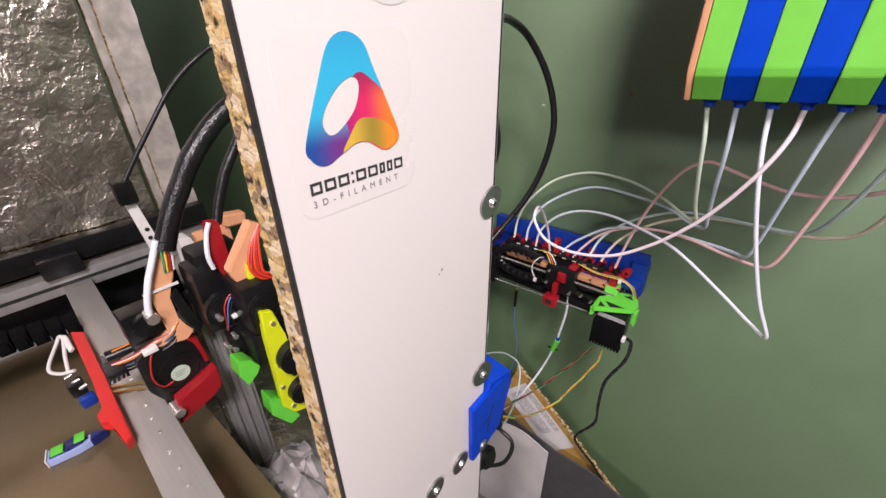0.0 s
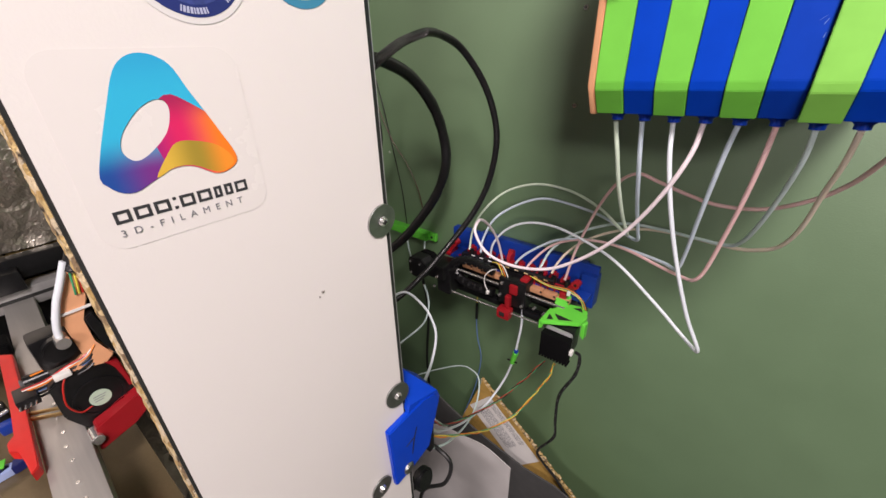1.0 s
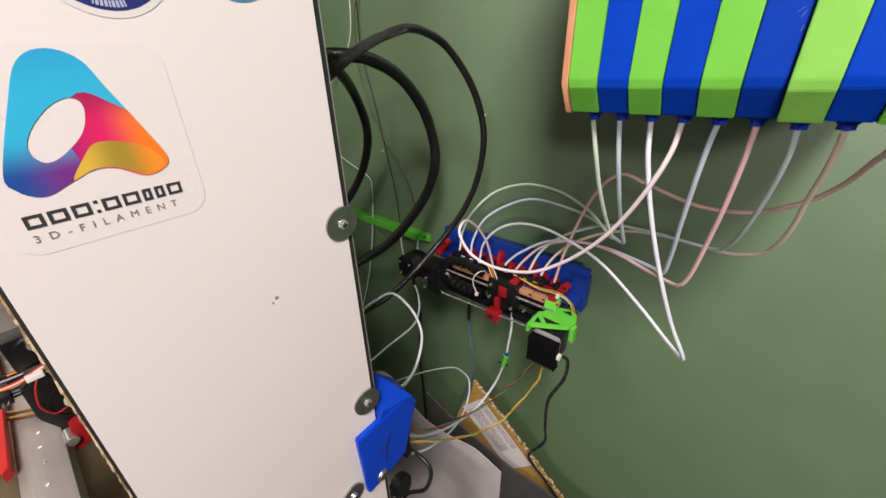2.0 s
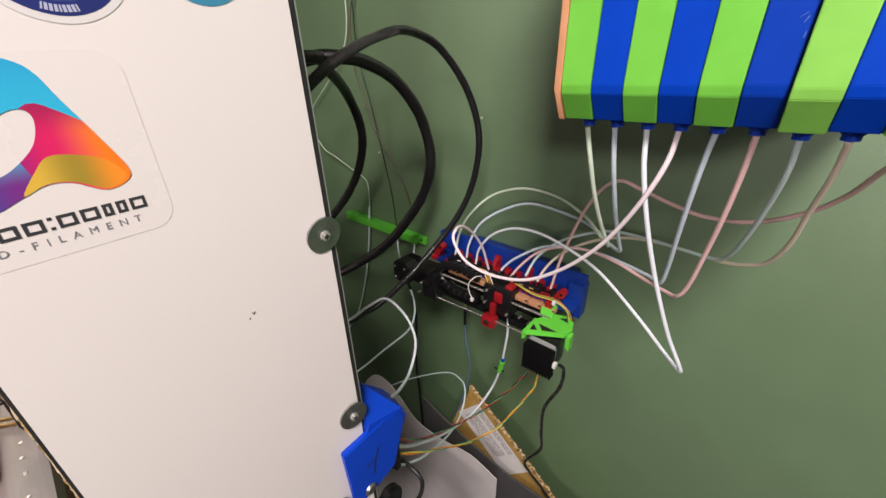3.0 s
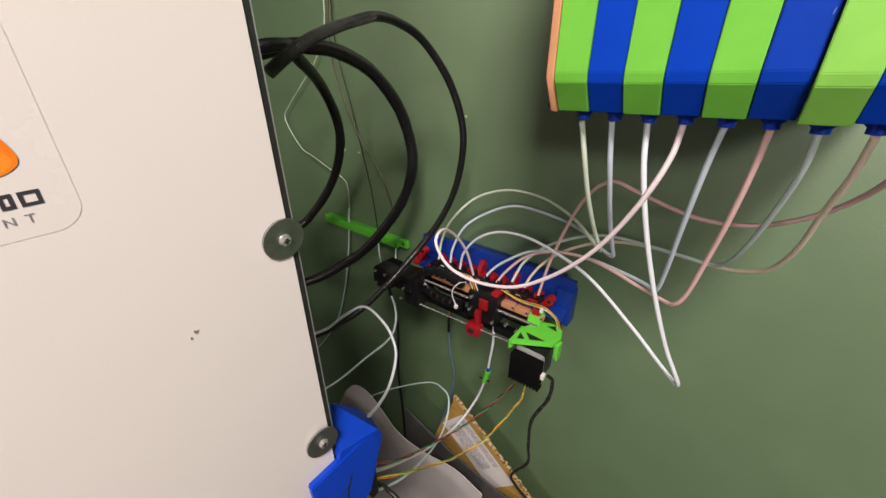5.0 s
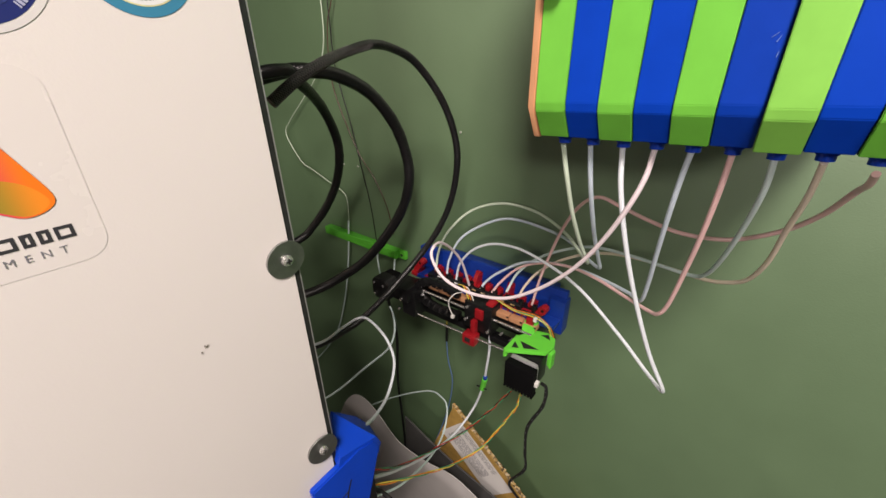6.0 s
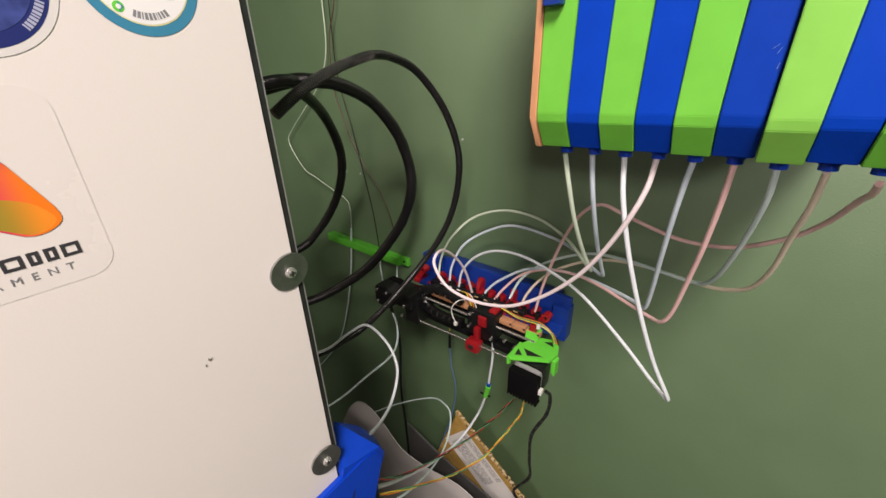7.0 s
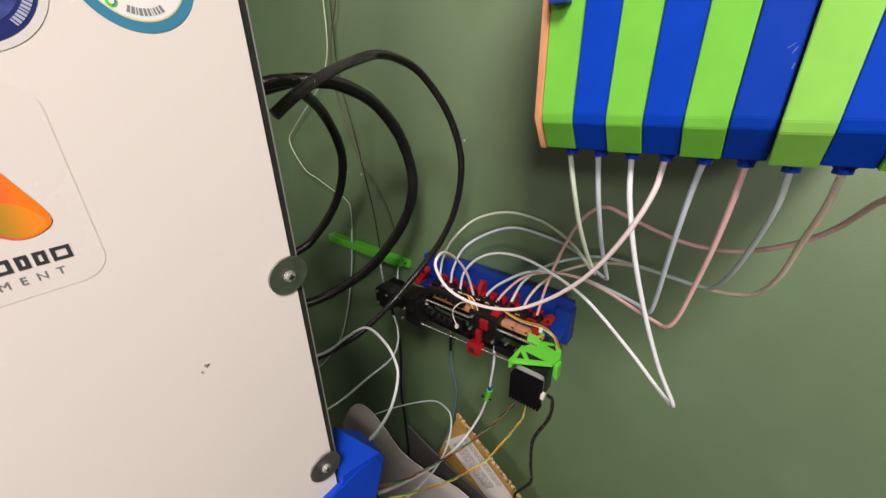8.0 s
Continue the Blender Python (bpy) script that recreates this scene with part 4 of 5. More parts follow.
part("motor_cap", prism("y", [(-0.410 + a * 0.96, 1.179 + b * 0.96) for a, b in octagon], 0.5742, 0.590, 0.0015), M_BLACKMATTE, motor_l)
for a in range(4):
    dx, dz = 0.0165 * math.cos(radians(45 + 90 * a)), 0.0165 * math.sin(radians(45 + 90 * a))
    part("bolt", rod((-0.412 + dx, 0.5475, 1.178 + dz), (-0.412 + dx, 0.5455, 1.178 + dz), 0.0022, 10), M_CHROME, motor_l)
for x, z in ((-0.366, 1.172), (-0.372, 1.150), (-0.384, 1.184)):
    part("bolt", rod((x, 0.5555, z), (x, 0.5525, z), 0.0026, 12), M_CHROME, unit)
# rods
part("guide_rod", rod((-0.372, 0.571, 1.1390), (-0.155, 0.582, 1.1390), 0.0016, 14), M_CHROME, unit, "polished steel guide rod")
part("guide_rod", rod((-0.352, 0.590, 1.1795), (-0.135, 0.592, 1.1790), 0.0020, 14), M_CHROME, unit, "polished steel guide rod")
# lane guides
random.seed(7)
for i in range(9):
    x = -0.340 + i * 0.0232
    ob = part("lane_guide", box(x, x + 0.0222, 0.599, 0.612, 1.1815, 1.1905, 0.0015), M_PEACHDARK, unit, "peach printed lane guide")
    part("bolt", rod((x + 0.0215, 0.5975, 1.1900), (x + 0.0215, 0.5962, 1.1890), 0.0018, 10), M_BLACK, ob)
    part("lane_fitting", ring((x + 0.010, 0.616, 1.2025), (x + 0.010, 0.616, 1.2150), 0.0044, 0.0021, 14), M_BLACK, unit, "black tube fitting")
part("top_strip", box(-0.352, -0.148, 0.612, 0.634, 1.194, 1.2030, 0.0015), M_BLACK, unit, "black top strip")
# cable with yellow dashes along the top
wire = part("loom", sweep([(-0.352, 0.606, 1.186), (-0.330, 0.610, 1.200), (-0.300, 0.612, 1.206), (-0.250, 0.612, 1.207), (-0.200, 0.612, 1.208), (-0.165, 0.612, 1.207)], 0.0040, 10), M_BLACK, unit, "black wire loom with pale dashes")
for i in range(9):
    x = -0.325 + i * 0.018
    part("dash", box(x, x + 0.007, 0.6066, 0.6080, 1.2072, 1.2088), M_STWHITE if i < 4 else M_CARDIN, wire)
# drag chain bent in a loop
chain = part("drag_chain", sweep([(-0.268, 0.588, 1.204), (-0.300, 0.586, 1.210), (-0.335, 0.585, 1.204), (-0.352, 0.585, 1.186), (-0.340, 0.585, 1.168), (-0.305, 0.585, 1.160), (-0.265, 0.586, 1.163)], 0.0062, 8, 5, flat=1.3), M_BLACK, unit, "black cable drag chain in a loop")
for p in spline([(-0.268, 0.582, 1.204), (-0.300, 0.580, 1.210), (-0.335, 0.579, 1.204), (-0.352, 0.579, 1.186), (-0.340, 0.579, 1.168), (-0.305, 0.579, 1.160), (-0.265, 0.580, 1.163)], 3):
    part("chain_link", box(p.x - 0.004, p.x + 0.004, p.y - 0.0005, p.y + 0.012, p.z - 0.0066, p.z + 0.0066, 0.0012), M_BLACK, chain)
# red holders
def red_arm(x, z, k):
    """A printed hook arm with an open eye, a pivot pin and a foot."""
    out = [(0, 0), (0.009, -0.003), (0.013, 0.009), (0.021, 0.016), (0.026, 0.024), (0.024, 0.032), (0.016, 0.034), (0.009, 0.026), (0.006, 0.016), (0.0, 0.010)]
    arm = part("red_arm", prism("y", [(x + a * k, z + b * k) for a, b in out], 0.612, 0.620, 0.0012), M_RED, unit, "red printed hook arm")
    ex, ez = x + 0.019 * k, z + 0.026 * k
    part("eye", ring((ex, 0.6095, ez), (ex, 0.6225, ez), 0.0072 * k, 0.0034 * k, 20), M_RED, arm)
    part("pivot", rod((ex, 0.6100, ez), (ex, 0.6235, ez), 0.0024 * k, 12), M_BLACK, arm)
    part("foot", box(x - 0.003, x + 0.010 * k, 0.608, 0.634, z - 0.004, z + 0.003, 0.001), M_RED, arm)
    part("web", box(x + 0.002, x + 0.006 * k, 0.6195, 0.632, z + 0.003, z + 0.016 * k, 0.001), M_RED, arm)
    return arm


red_arm(-0.386, 1.194, 0.95)
red_arm(-0.146, 1.192, 0.85)
for x in (-0.262, -0.200):
    latch = part("red_latch", prism("x", [(0.616, 1.194), (0.640, 1.194), (0.645, 1.218), (0.640, 1.2270), (0.632, 1.2275), (0.629, 1.220), (0.622, 1.212)], x, x + 0.007, 0.0012), M_RED, unit, "red printed latch")
    part("latch_step", box(x - 0.004, x + 0.013, 0.622, 0.638, 1.194, 1.207, 0.0012), M_RED, latch)
    part("latch_eye", ring((x - 0.001, 0.637, 1.222), (x + 0.008, 0.637, 1.222), 0.0050, 0.0022, 16), M_RED, latch)
for x in (-0.346, -0.325, -0.303, -0.283, -0.242, -0.222, -0.180, -0.160):
    latch = part("red_latch", box(x, x + 0.011, 0.624, 0.640, 1.194, 1.2095, 0.0012), M_RED, unit, "low red printed latch")
    part("latch_ridge", box(x + 0.002, x + 0.009, 0.628, 0.636, 1.2096, 1.2140, 0.001), M_RED, latch)
part("red_block", box(-0.150, -0.138, 0.600, 0.624, 1.184, 1.200, 0.002), M_RED, unit, "red printed end block")
part("red_cover", box(-0.204, -0.139, 0.6125, 0.618, 1.1835, 1.2035, 0.0015), M_RED, unit, "red printed lane cover")
for k in range(5):
    part("cover_rib", box(-0.200 + 0.012 * k, -0.197 + 0.012 * k, 0.6105, 0.6125, 1.186, 1.2025, 0.0006), M_RED, unit)
part("red_joint", box(-0.216, -0.203, 0.592, 0.612, 1.190, 1.2045, 0.002), M_RED, unit, "red printed block")
part("red_strip", box(-0.362, -0.216, 0.614, 0.6215, 1.1850, 1.1935, 0.0012), M_RED, unit, "red printed strip under the lane fittings")
# dark under-frame with slots behind the guide rod
for k in range(3):
    part("under_rail", box(-0.345, -0.160, 0.612 + 0.012 * k, 0.616 + 0.012 * k, 1.132 + 0.010 * k, 1.139 + 0.010 * k, 0.0008), M_BLACK, unit, "thin black under-rail")
for x, z in ((-0.335, 1.150), (-0.300, 1.147), (-0.272, 1.150), (-0.190, 1.150), (-0.172, 1.146)):
    part("bolt", rod((x, 0.598, z), (x, 0.6045, z), 0.0023, 10), M_CHROME, unit)
# carriage
car = part("carriage", box(-0.252, -0.200, 0.584, 0.612, 1.150, 1.200, 0.003), M_BLACK, unit, "black carriage")
part("red_clamp", box(-0.229, -0.214, 0.580, 0.592, 1.176, 1.194, 0.002), M_RED, car, "red printed clamp")
bm = box(-0.244, -0.220, 0.567, 0.585, 1.129, 1.148, 0.003)
part("rod_clamp", bm, M_RED, car, "red printed rod clamp")
part("clamp_slot", box(-0.238, -0.228, 0.5662, 0.568, 1.135, 1.143, 0.0008), M_BLACKCORE, car)
part("clamp_lug", box(-0.234, -0.225, 0.576, 0.590, 1.148, 1.172, 0.002), M_RED, car)
for x, z in ((-0.245, 1.19), (-0.205, 1.158), (-0.248, 1.165)):
    part("bolt", rod((x, 0.584, z), (x, 0.581, z), 0.0025, 12), M_CHROME, car)
loop = part("wire_loop", sweep([(-0.262, 0.592, 1.206), (-0.262, 0.574, 1.213), (-0.268, 0.566, 1.204), (-0.269, 0.566, 1.190), (-0.262, 0.566, 1.176)], 0.0009, 8), M_WHITEPL, unit, "short white wire")
part("plug", box(-0.2645, -0.2595, 0.564, 0.569, 1.170, 1.176, 0.0008), M_WHITEPL, loop)
for k, m in enumerate((M_WYELLOW, M_WORANGE, M_WHITEPL)):
    part("wire", sweep([(-0.278, 0.604, 1.210), (-0.262 + 0.004 * k, 0.596, 1.216), (-0.250 + 0.005 * k, 0.590, 1.206), (-0.246 + 0.004 * k, 0.592, 1.194)], 0.0009, 6), m, unit)
for k, m in enumerate((M_WYELLOW, M_WGREEN, M_WORANGE, M_WBLACK)):
    part("wire", sweep([(-0.205 + 0.003 * k, 0.606, 1.207), (-0.170, 0.600 + 0.002 * k, 1.204), (-0.135, 0.600 + 0.003 * k, 1.206), (-0.117 + 0.002 * k, 0.604, 1.196), (-0.110 + 0.002 * k, 0.606, 1.180)], 0.0007, 6), m, unit)
part("plug", box(-0.136, -0.131, 0.594, 0.599, 1.202, 1.209, 0.0008), M_WHITEPL, unit, "white wire plug")
# motor, heat sink and green mount
mount = part("motor_mount", prism("z", [(-0.150, 0.541), (-0.101, 0.569), (-0.097, 0.588), (-0.103, 0.606), (-0.117, 0.613), (-0.136, 0.607), (-0.152, 0.579), (-0.154, 0.556)], 1.1735, 1.1790, 0.0008), M_GREEN, unit, "bright green printed motor mount with triangular cut-outs")
part("mount_tab", prism("x", [(0.594, 1.1785), (0.606, 1.1785), (0.616, 1.189), (0.610, 1.194), (0.598, 1.189)], -0.153, -0.133, 0.001), M_GREEN, mount)
part("mount_skirt", prism("y", [(-0.1555, 1.176), (-0.1475, 1.176), (-0.1500, 1.164), (-0.1555, 1.160)], 0.545, 0.585, 0.0008), M_GREEN, mount)
part("mount_skirt", prism("y", [(-0.101, 1.176), (-0.095, 1.172), (-0.095, 1.146), (-0.101, 1.152)], 0.576, 0.590, 0.0008), M_GREEN, mount)
for tri in ([(-0.146, 0.551), (-0.137, 0.556), (-0.148, 0.566)], [(-0.131, 0.559), (-0.112, 0.569), (-0.142, 0.571)], [(-0.124, 0.601), (-0.108, 0.598), (-0.114, 0.608)]):
    part("cutout", prism("z", tri, 1.1788, 1.1793), M_BLACKCORE, mount)
mot = part("motor", box(-0.1440, -0.1020, 0.5530, 0.5810, 1.1290, 1.1710, 0.005), M_BLACK, unit, "black stepper motor")
part("motor_cap", box(-0.1440, -0.1020, 0.5440, 0.5525, 1.1290, 1.1710, 0.006), M_SILVERGREY, mot, "silver motor end cap")
sink = part("heat_sink", box(-0.1440, -0.1000, 0.5306, 0.5436, 1.1270, 1.1685, 0.0006), M_BLACKMATTE, mot, "black finned heat sink")
for i in range(10):
    x = -0.1440 + i * 0.00465
    part("fin", box(x, x + 0.0030, 0.5304, 0.5436, 1.1238, 1.1269), M_BLACKMATTE, sink)
part("plug", box(-0.1010, -0.0955, 0.536, 0.544, 1.142, 1.150, 0.0008), M_WHITEPL, mot, "white motor plug")

# white print marks along the motor cable
marks = spline([(-0.094, 0.5454, 1.143), (-0.088, 0.5494, 1.133), (-0.091, 0.5524, 1.094), (-0.112, 0.5574, 1.03), (-0.115, 0.5674, 0.959), (-0.116, 0.5774, 0.902), (-0.146, 0.5874, 0.829), (-0.137, 0.5924, 0.798), (-0.105, 0.5974, 0.764)], 14)
for k in range(8, len(marks) - 2, 4):
    part("print_mark", sweep([marks[k], marks[k].lerp(marks[k + 1], 0.7)], 0.0004, 5, 1), M_GREYINK, motor_cable)

# coupling on the feed tube
cl = root("tube_coupling", pose(-0.226, 0.612, 1.01), "small green printed tube coupling on the feed tube", "coupling")
part("sleeve", rod((-0.2285, 0.6125, 0.997), (-0.2195, 0.6065, 1.032), 0.0052, 14, bevel=0.0008), M_GREEN, cl)
part("collet", rod((-0.2195, 0.6065, 1.032), (-0.2188, 0.606, 1.037), 0.0040, 14), M_BLUE, cl)
part("pin", rod((-0.237, 0.608, 1.004), (-0.217, 0.610, 1.004), 0.0016, 8), M_BLACK, cl)
cord("sensor_wire", [(-0.3385, 0.650, 1.072), (-0.336, 0.646, 1.090), (-0.330, 0.634, 1.112), (-0.322, 0.625, 1.135)], 0.0011, M_WYELLOW, "thin yellow lead above the black joint", "wire", "", 6)
tagged(link("wire_joint", rod((-0.3395, 0.650, 1.030), (-0.3385, 0.650, 1.072), 0.0030, 12, bevel=0.0006), M_BLACK, 40), "black heat-shrink joint on the thin sensor wire", "wire joint")

# ---- boards leaning by the wall ----
def sheet(name, points, y0, y1, material, lean, label, category, bevel=0.0006):
    """A board of an upright outline (x, z) between two depths, sheared so that its foot stands nearer."""
    bm = prism("y", points, y0, y1, bevel)
    for v in bm.verts:
        v.co.y -= lean * (1.0 - v.co.z)
    return tagged(link(name, bm, material, 30), label, category)


card = root("cardboard_sheet", pose(-0.15, 0.60, 0.0), "brown cardboard sheet with a torn corrugated edge leaning by the wall", "cardboard")
CT, CR, CL = (-0.300, 0.896), (0.42, 0.30), (-0.62, 0.0)
part("liner", prism("y", [CT, (CR[0], CR[1]), (0.42, 0.0), CL], 0.6190, 0.6200), M_CARD, card)
part("back_liner", prism("y", [(CT[0] + 0.004, CT[1] - 0.002), (CR[0], CR[1]), (0.42, 0.0), CL], 0.6265, 0.6275), M_CARD, card)
bm = bmesh.new()
random.seed(3)
ex, ez = CR[0] - CT[0], CR[1] - CT[1]
for i in range(150):
    f = i / 150
    x, z = CT[0] + ex * f, CT[1] + ez * f
    box(x - 0.004, x + random.uniform(0.0015, 0.004), 0.6202, 0.6262, z - 0.012, z + random.uniform(0.0, 0.007), bm=bm)
part("corrugation", bm, M_CARDIN, card, "cream corrugated core, torn along the edge")
LU = Vector((ex, 0, ez)).normalized()
LN = Vector((-LU.z, 0, LU.x)) * -1


def on_card(a, b):
    """A spot on the sheet: a along the torn edge from the tip, b in from the edge."""
    return (CT[0] + LU.x * a + LN.x * -b * -1, CT[1] + LU.z * a + LN.z * -b * -1)


def card_quad(a0, a1, b0, b1, lift, material, name, parent):
    return part(name, prism("y", [on_card(a0, b0), on_card(a1, b0), on_card(a1, b1), on_card(a0, b1)], 0.6188 - lift, 0.61895 - lift), material, parent)


label_p = card_quad(0.036, 0.205, 0.012, 0.094, 0.0, M_PAPER, "paper_label", card)
random.seed(5)
for i in range(13):
    b = 0.018 + (0.0040 * i if i < 4 else 0.0040 * i + 0.010)
    a = 0.048
    while a < 0.155:
        w = random.uniform(0.006, 0.022)
        card_quad(a, min(a + w, 0.16), b, b + 0.0015, 0.0003, M_GREYINK, "print_bar", label_p)
        a += w + 0.0025

dark = link("charcoal_board", prism("y", [(-0.424, 0.802), (-0.355, 0.776), (-0.287, 0.757), (-0.176, 0.737), (-0.104, 0.742), (0.05, 0.70), (0.30, 0.60), (0.30, 0.0), (-0.44, 0.0)], 0.596, 0.600, 0.0008), M_DARKBOARD, 30)
tagged(dark, "charcoal grey board leaning before the cardboard", "board")
line = [(p.x, p.z) for p in spline([(-0.600, 0, 0.740), (-0.560, 0, 0.815), (-0.520, 0, 0.858), (-0.480, 0, 0.862), (-0.440, 0, 0.838), (-0.390, 0, 0.800), (-0.317, 0, 0.799), (-0.242, 0, 0.816), (-0.178, 0, 0.800)], 4)]
sheet("frosted_sheet", line + [(-0.178, 0.0), (-0.640, 0.0)], 0.540, 0.5415, M_FROST, 0.0, "frosted grey plastic sheet standing by the wall", "plastic sheet", 0.0)

# ---- printer inside the enclosure ----
FX = -0.93
foil = root("foil_wall", pose(FX, -0.1, 0.92), "enclosure side wall lined with crumpled aluminium foil", "panel")
bm = bmesh.new()
NY, NZ = 70, 60
vs = []
for j in range(NZ + 1):
    for i in range(NY + 1):
        y, z = -0.62 + 0.835 * i / NY, 1.250 + 0.75 * j / NZ
        d = 0.006 * noise.noise((y * 14, z * 14, 0)) + 0.0035 * noise.noise((y * 42, z * 42, 3)) + 0.002 * noise.noise((y * 90, z * 90, 7))
        vs.append(bm.verts.new((FX + d, y, z)))
for j in range(NZ):
    for i in range(NY):
        a = j * (NY + 1) + i
        bm.faces.new((vs[a], vs[a + 1], vs[a + NY + 2], vs[a + NY + 1]))
part("foil_lining", bm, M_FOIL, foil, smooth=30)
part("lower_panel", box(FX - 0.034, FX - 0.012, -0.62, 0.302, 0.9405, 1.195), M_BLACK, foil, "black lower wall panel")
part("backing", box(FX - 0.034, FX - 0.016, -0.62, 0.215, 1.196, 2.0), M_CHIP, foil, "chipboard backing")
bm = bmesh.new()
for a0, a1, dx in ((0.222, 0.236, 0.004), (0.238, 0.292, 0.008)):
    rows = []
    for j in range(80):
        z = 1.20 + 0.80 * j / 79
        rows.append([bm.verts.new((FX + dx + 0.004 * noise.noise((y * 60, z * 25, 5)), y + 0.0015 * noise.noise((z * 40, a0 * 9, 2)), z)) for y in (a0, a0 + (a1 - a0) * 0.3, a0 + (a1 - a0) * 0.65, a1)])
    for p, q in zip(rows, rows[1:]):
        for k in range(3):
            bm.faces.new((p[k], p[k + 1], q[k + 1], q[k]))
part("taped_post", bm, M_TAPE, foil, "corner post wrapped in foil tape", smooth=30)
part("post_core", box(FX - 0.030, FX - 0.001, 0.226, 0.294, 1.196, 1.999, 0.002), M_CHIP, foil, "ragged chipboard corner post")

frame_l = root("side_rail", pose(-0.90, -0.1, 1.15), "grey aluminium frame rail with a black linear guide", "rail")
part("extrusion", box(-0.918, -0.880, -0.62, 0.292, 1.165, 1.200, 0.002), M_ALU, frame_l)
part("slot", box(-0.8802, -0.8795, -0.62, 0.292, 1.180, 1.186), M_BLACKCORE, frame_l)
part("black_guide", box(-0.918, -0.892, -0.62, 0.292, 1.212, 1.250, 0.003), M_BLACK, frame_l, "black linear guide")
part("guide_block", box(-0.900, -0.868, 0.020, 0.075, 1.200, 1.236, 0.004), M_BLACK, frame_l, "black guide block")
base = tagged(link("enclosure_base", box(-0.96, -0.184, -0.60, 0.30, 0.900, 0.940, 0.002), M_FOIL, 30), "foil-lined base board of the enclosure", "board")
table = root("work_table", pose(-0.5, -0.1, 0), "dark work table under the printer", "table")
part("tabletop", box(-1.0, -0.10, -0.66, 0.34, 0.870, 0.8985, 0.003), M_DARKBOARD, table)
for x, y in ((-0.97, -0.63), (-0.97, 0.31), (-0.13, -0.63), (-0.13, 0.31)):
    part("leg", box(x - 0.02, x + 0.02, y - 0.02, y + 0.02, 0.0, 0.8695, 0.002), M_ALU, table)

bed = root("print_bed", pose(-0.6, -0.15, 1.08), "dark bronze textured print bed", "print bed")
part("plate", box(-0.872, -0.250, -0.42, 0.099, 1.0955, 1.0985, 0.001), M_BED, bed)
part("carrier", box(-0.860, -0.262, -0.41, 0.092, 1.070, 1.0950, 0.002), M_BLACK, bed)
for x in (-0.82, -0.30):
    for y in (-0.38, 0.06):
        part("bed_post", rod((x, y, 0.9405), (x, y, 1.0695), 0.012, 16), M_ALU, bed)
part("bed_rim", box(-0.882, -0.873, -0.42, 0.099, 1.085, 1.101, 0.001), M_ALU, bed)

gantry = root("gantry_beam", pose(-0.6, 0.05, 1.17), "brushed steel gantry beam with small bright screws", "beam")
bm = box(-0.90, -0.20, 0.0, 0.0385, 1.150, 1.180, 0.0015)
G = pose(-0.55, 0.0425, 0, 0, 0, -2.2) @ pose(0.55, -0.0195, 0)
bm.transform(G)
part("beam", bm, M_STEEL, gantry)
for i in range(12):
    p = G @ Vector((-0.565 + i * 0.0285 - 0.003 * (i % 3), 0.0195 + 0.0012 * (i % 2), 1.1802))
    part("screw", rod(p, p + Vector((0, 0, 0.0012)), 0.0019, 12), M_CHROME, gantry)

# crumpled film bag on the base, folded in sharp facets
random.seed(21)
bm = bmesh.new()
NU, NV = 34, 30
grid = []
for a in range(NU + 1):
    row = []
    for b in range(NV + 1):
        u, v = a / NU, b / NV
        x, y = -0.470 + 0.235 * u, 0.060 + 0.150 * v
        dome = 0.105 * (math.sin(3.14159 * min(1, u * 1.05)) ** 0.6) * (math.sin(3.14159 * v) ** 0.5)
        fold = 0.030 * abs(noise.noise((u * 5, v * 5, 1))) + 0.014 * abs(noise.noise((u * 13, v * 12, 4))) + 0.005 * noise.noise((u * 31, v * 29, 8))
        row.append(bm.verts.new((x + 0.012 * noise.noise((u * 6, v * 6, 3)), y + 0.010 * noise.noise((u * 7, v * 7, 6)), max(0.9406, 0.945 + dome + fold * (0.4 + dome * 8)))))
    grid.append(row)
for a in range(NU):
    for b in range(NV):
        bm.faces.new((grid[a][b], grid[a + 1][b], grid[a + 1][b + 1], grid[a][b + 1]))
film_bag = tagged(link("film_bag", bm, mat("crinkled_film", (0.46, 0.43, 0.43), 0.24, 0.25, vary=0.2, grain=60, stain=14, bump=0.3, bump_scale=160), 35), "crumpled silvery film bag on the enclosure base", "bag")
part("pink_print", box(-0.292, -0.268, 0.1480, 0.1500, 1.052, 1.088, 0.0006), mat("pink_print", (0.62, 0.06, 0.22), 0.4), film_bag, "pink printed corner")

# upright frame post with grooves
post = root("frame_post", pose(-0.5, 0.138, 0.94), "grey ribbed aluminium upright inside the enclosure", "post")
part("extrusion", box(-0.540, -0.502, 0.118, 0.162, 0.9405, 1.300, 0.0015), M_ALU, post)
for y in (0.1265, 0.140, 0.1535):
    part("rib", box(-0.502, -0.4965, y - 0.0042, y + 0.0022, 0.9405, 1.299, 0.0012), M_ALU, post)
bm = bmesh.new()
rows = []
for j in range(60):
    z = 0.95 + 0.325 * j / 59
    rows.append([bm.verts.new((-0.503 + 0.003 * noise.noise((z * 60, k, 1)), 0.118 - 0.002 * k - 0.004 * max(0, noise.noise((z * 45, 0, 9))) * k, z)) for k in range(3)])
for p, q in zip(rows, rows[1:]):
    for k in range(2):
        bm.faces.new((p[k], p[k + 1], q[k + 1], q[k]))
part("torn_foil", bm, M_FOIL, post, "torn foil edge")
part("dock_arm", box(-0.500, -0.360, 0.163, 0.180, 1.205, 1.245, 0.002), M_BLACK, post, "black dock arm")


def disc(x0, x1, y, z, r, sides=28, bevel=0.0):
    return rod((x0, y, z), (x1, y, z), r, sides, bevel=bevel)


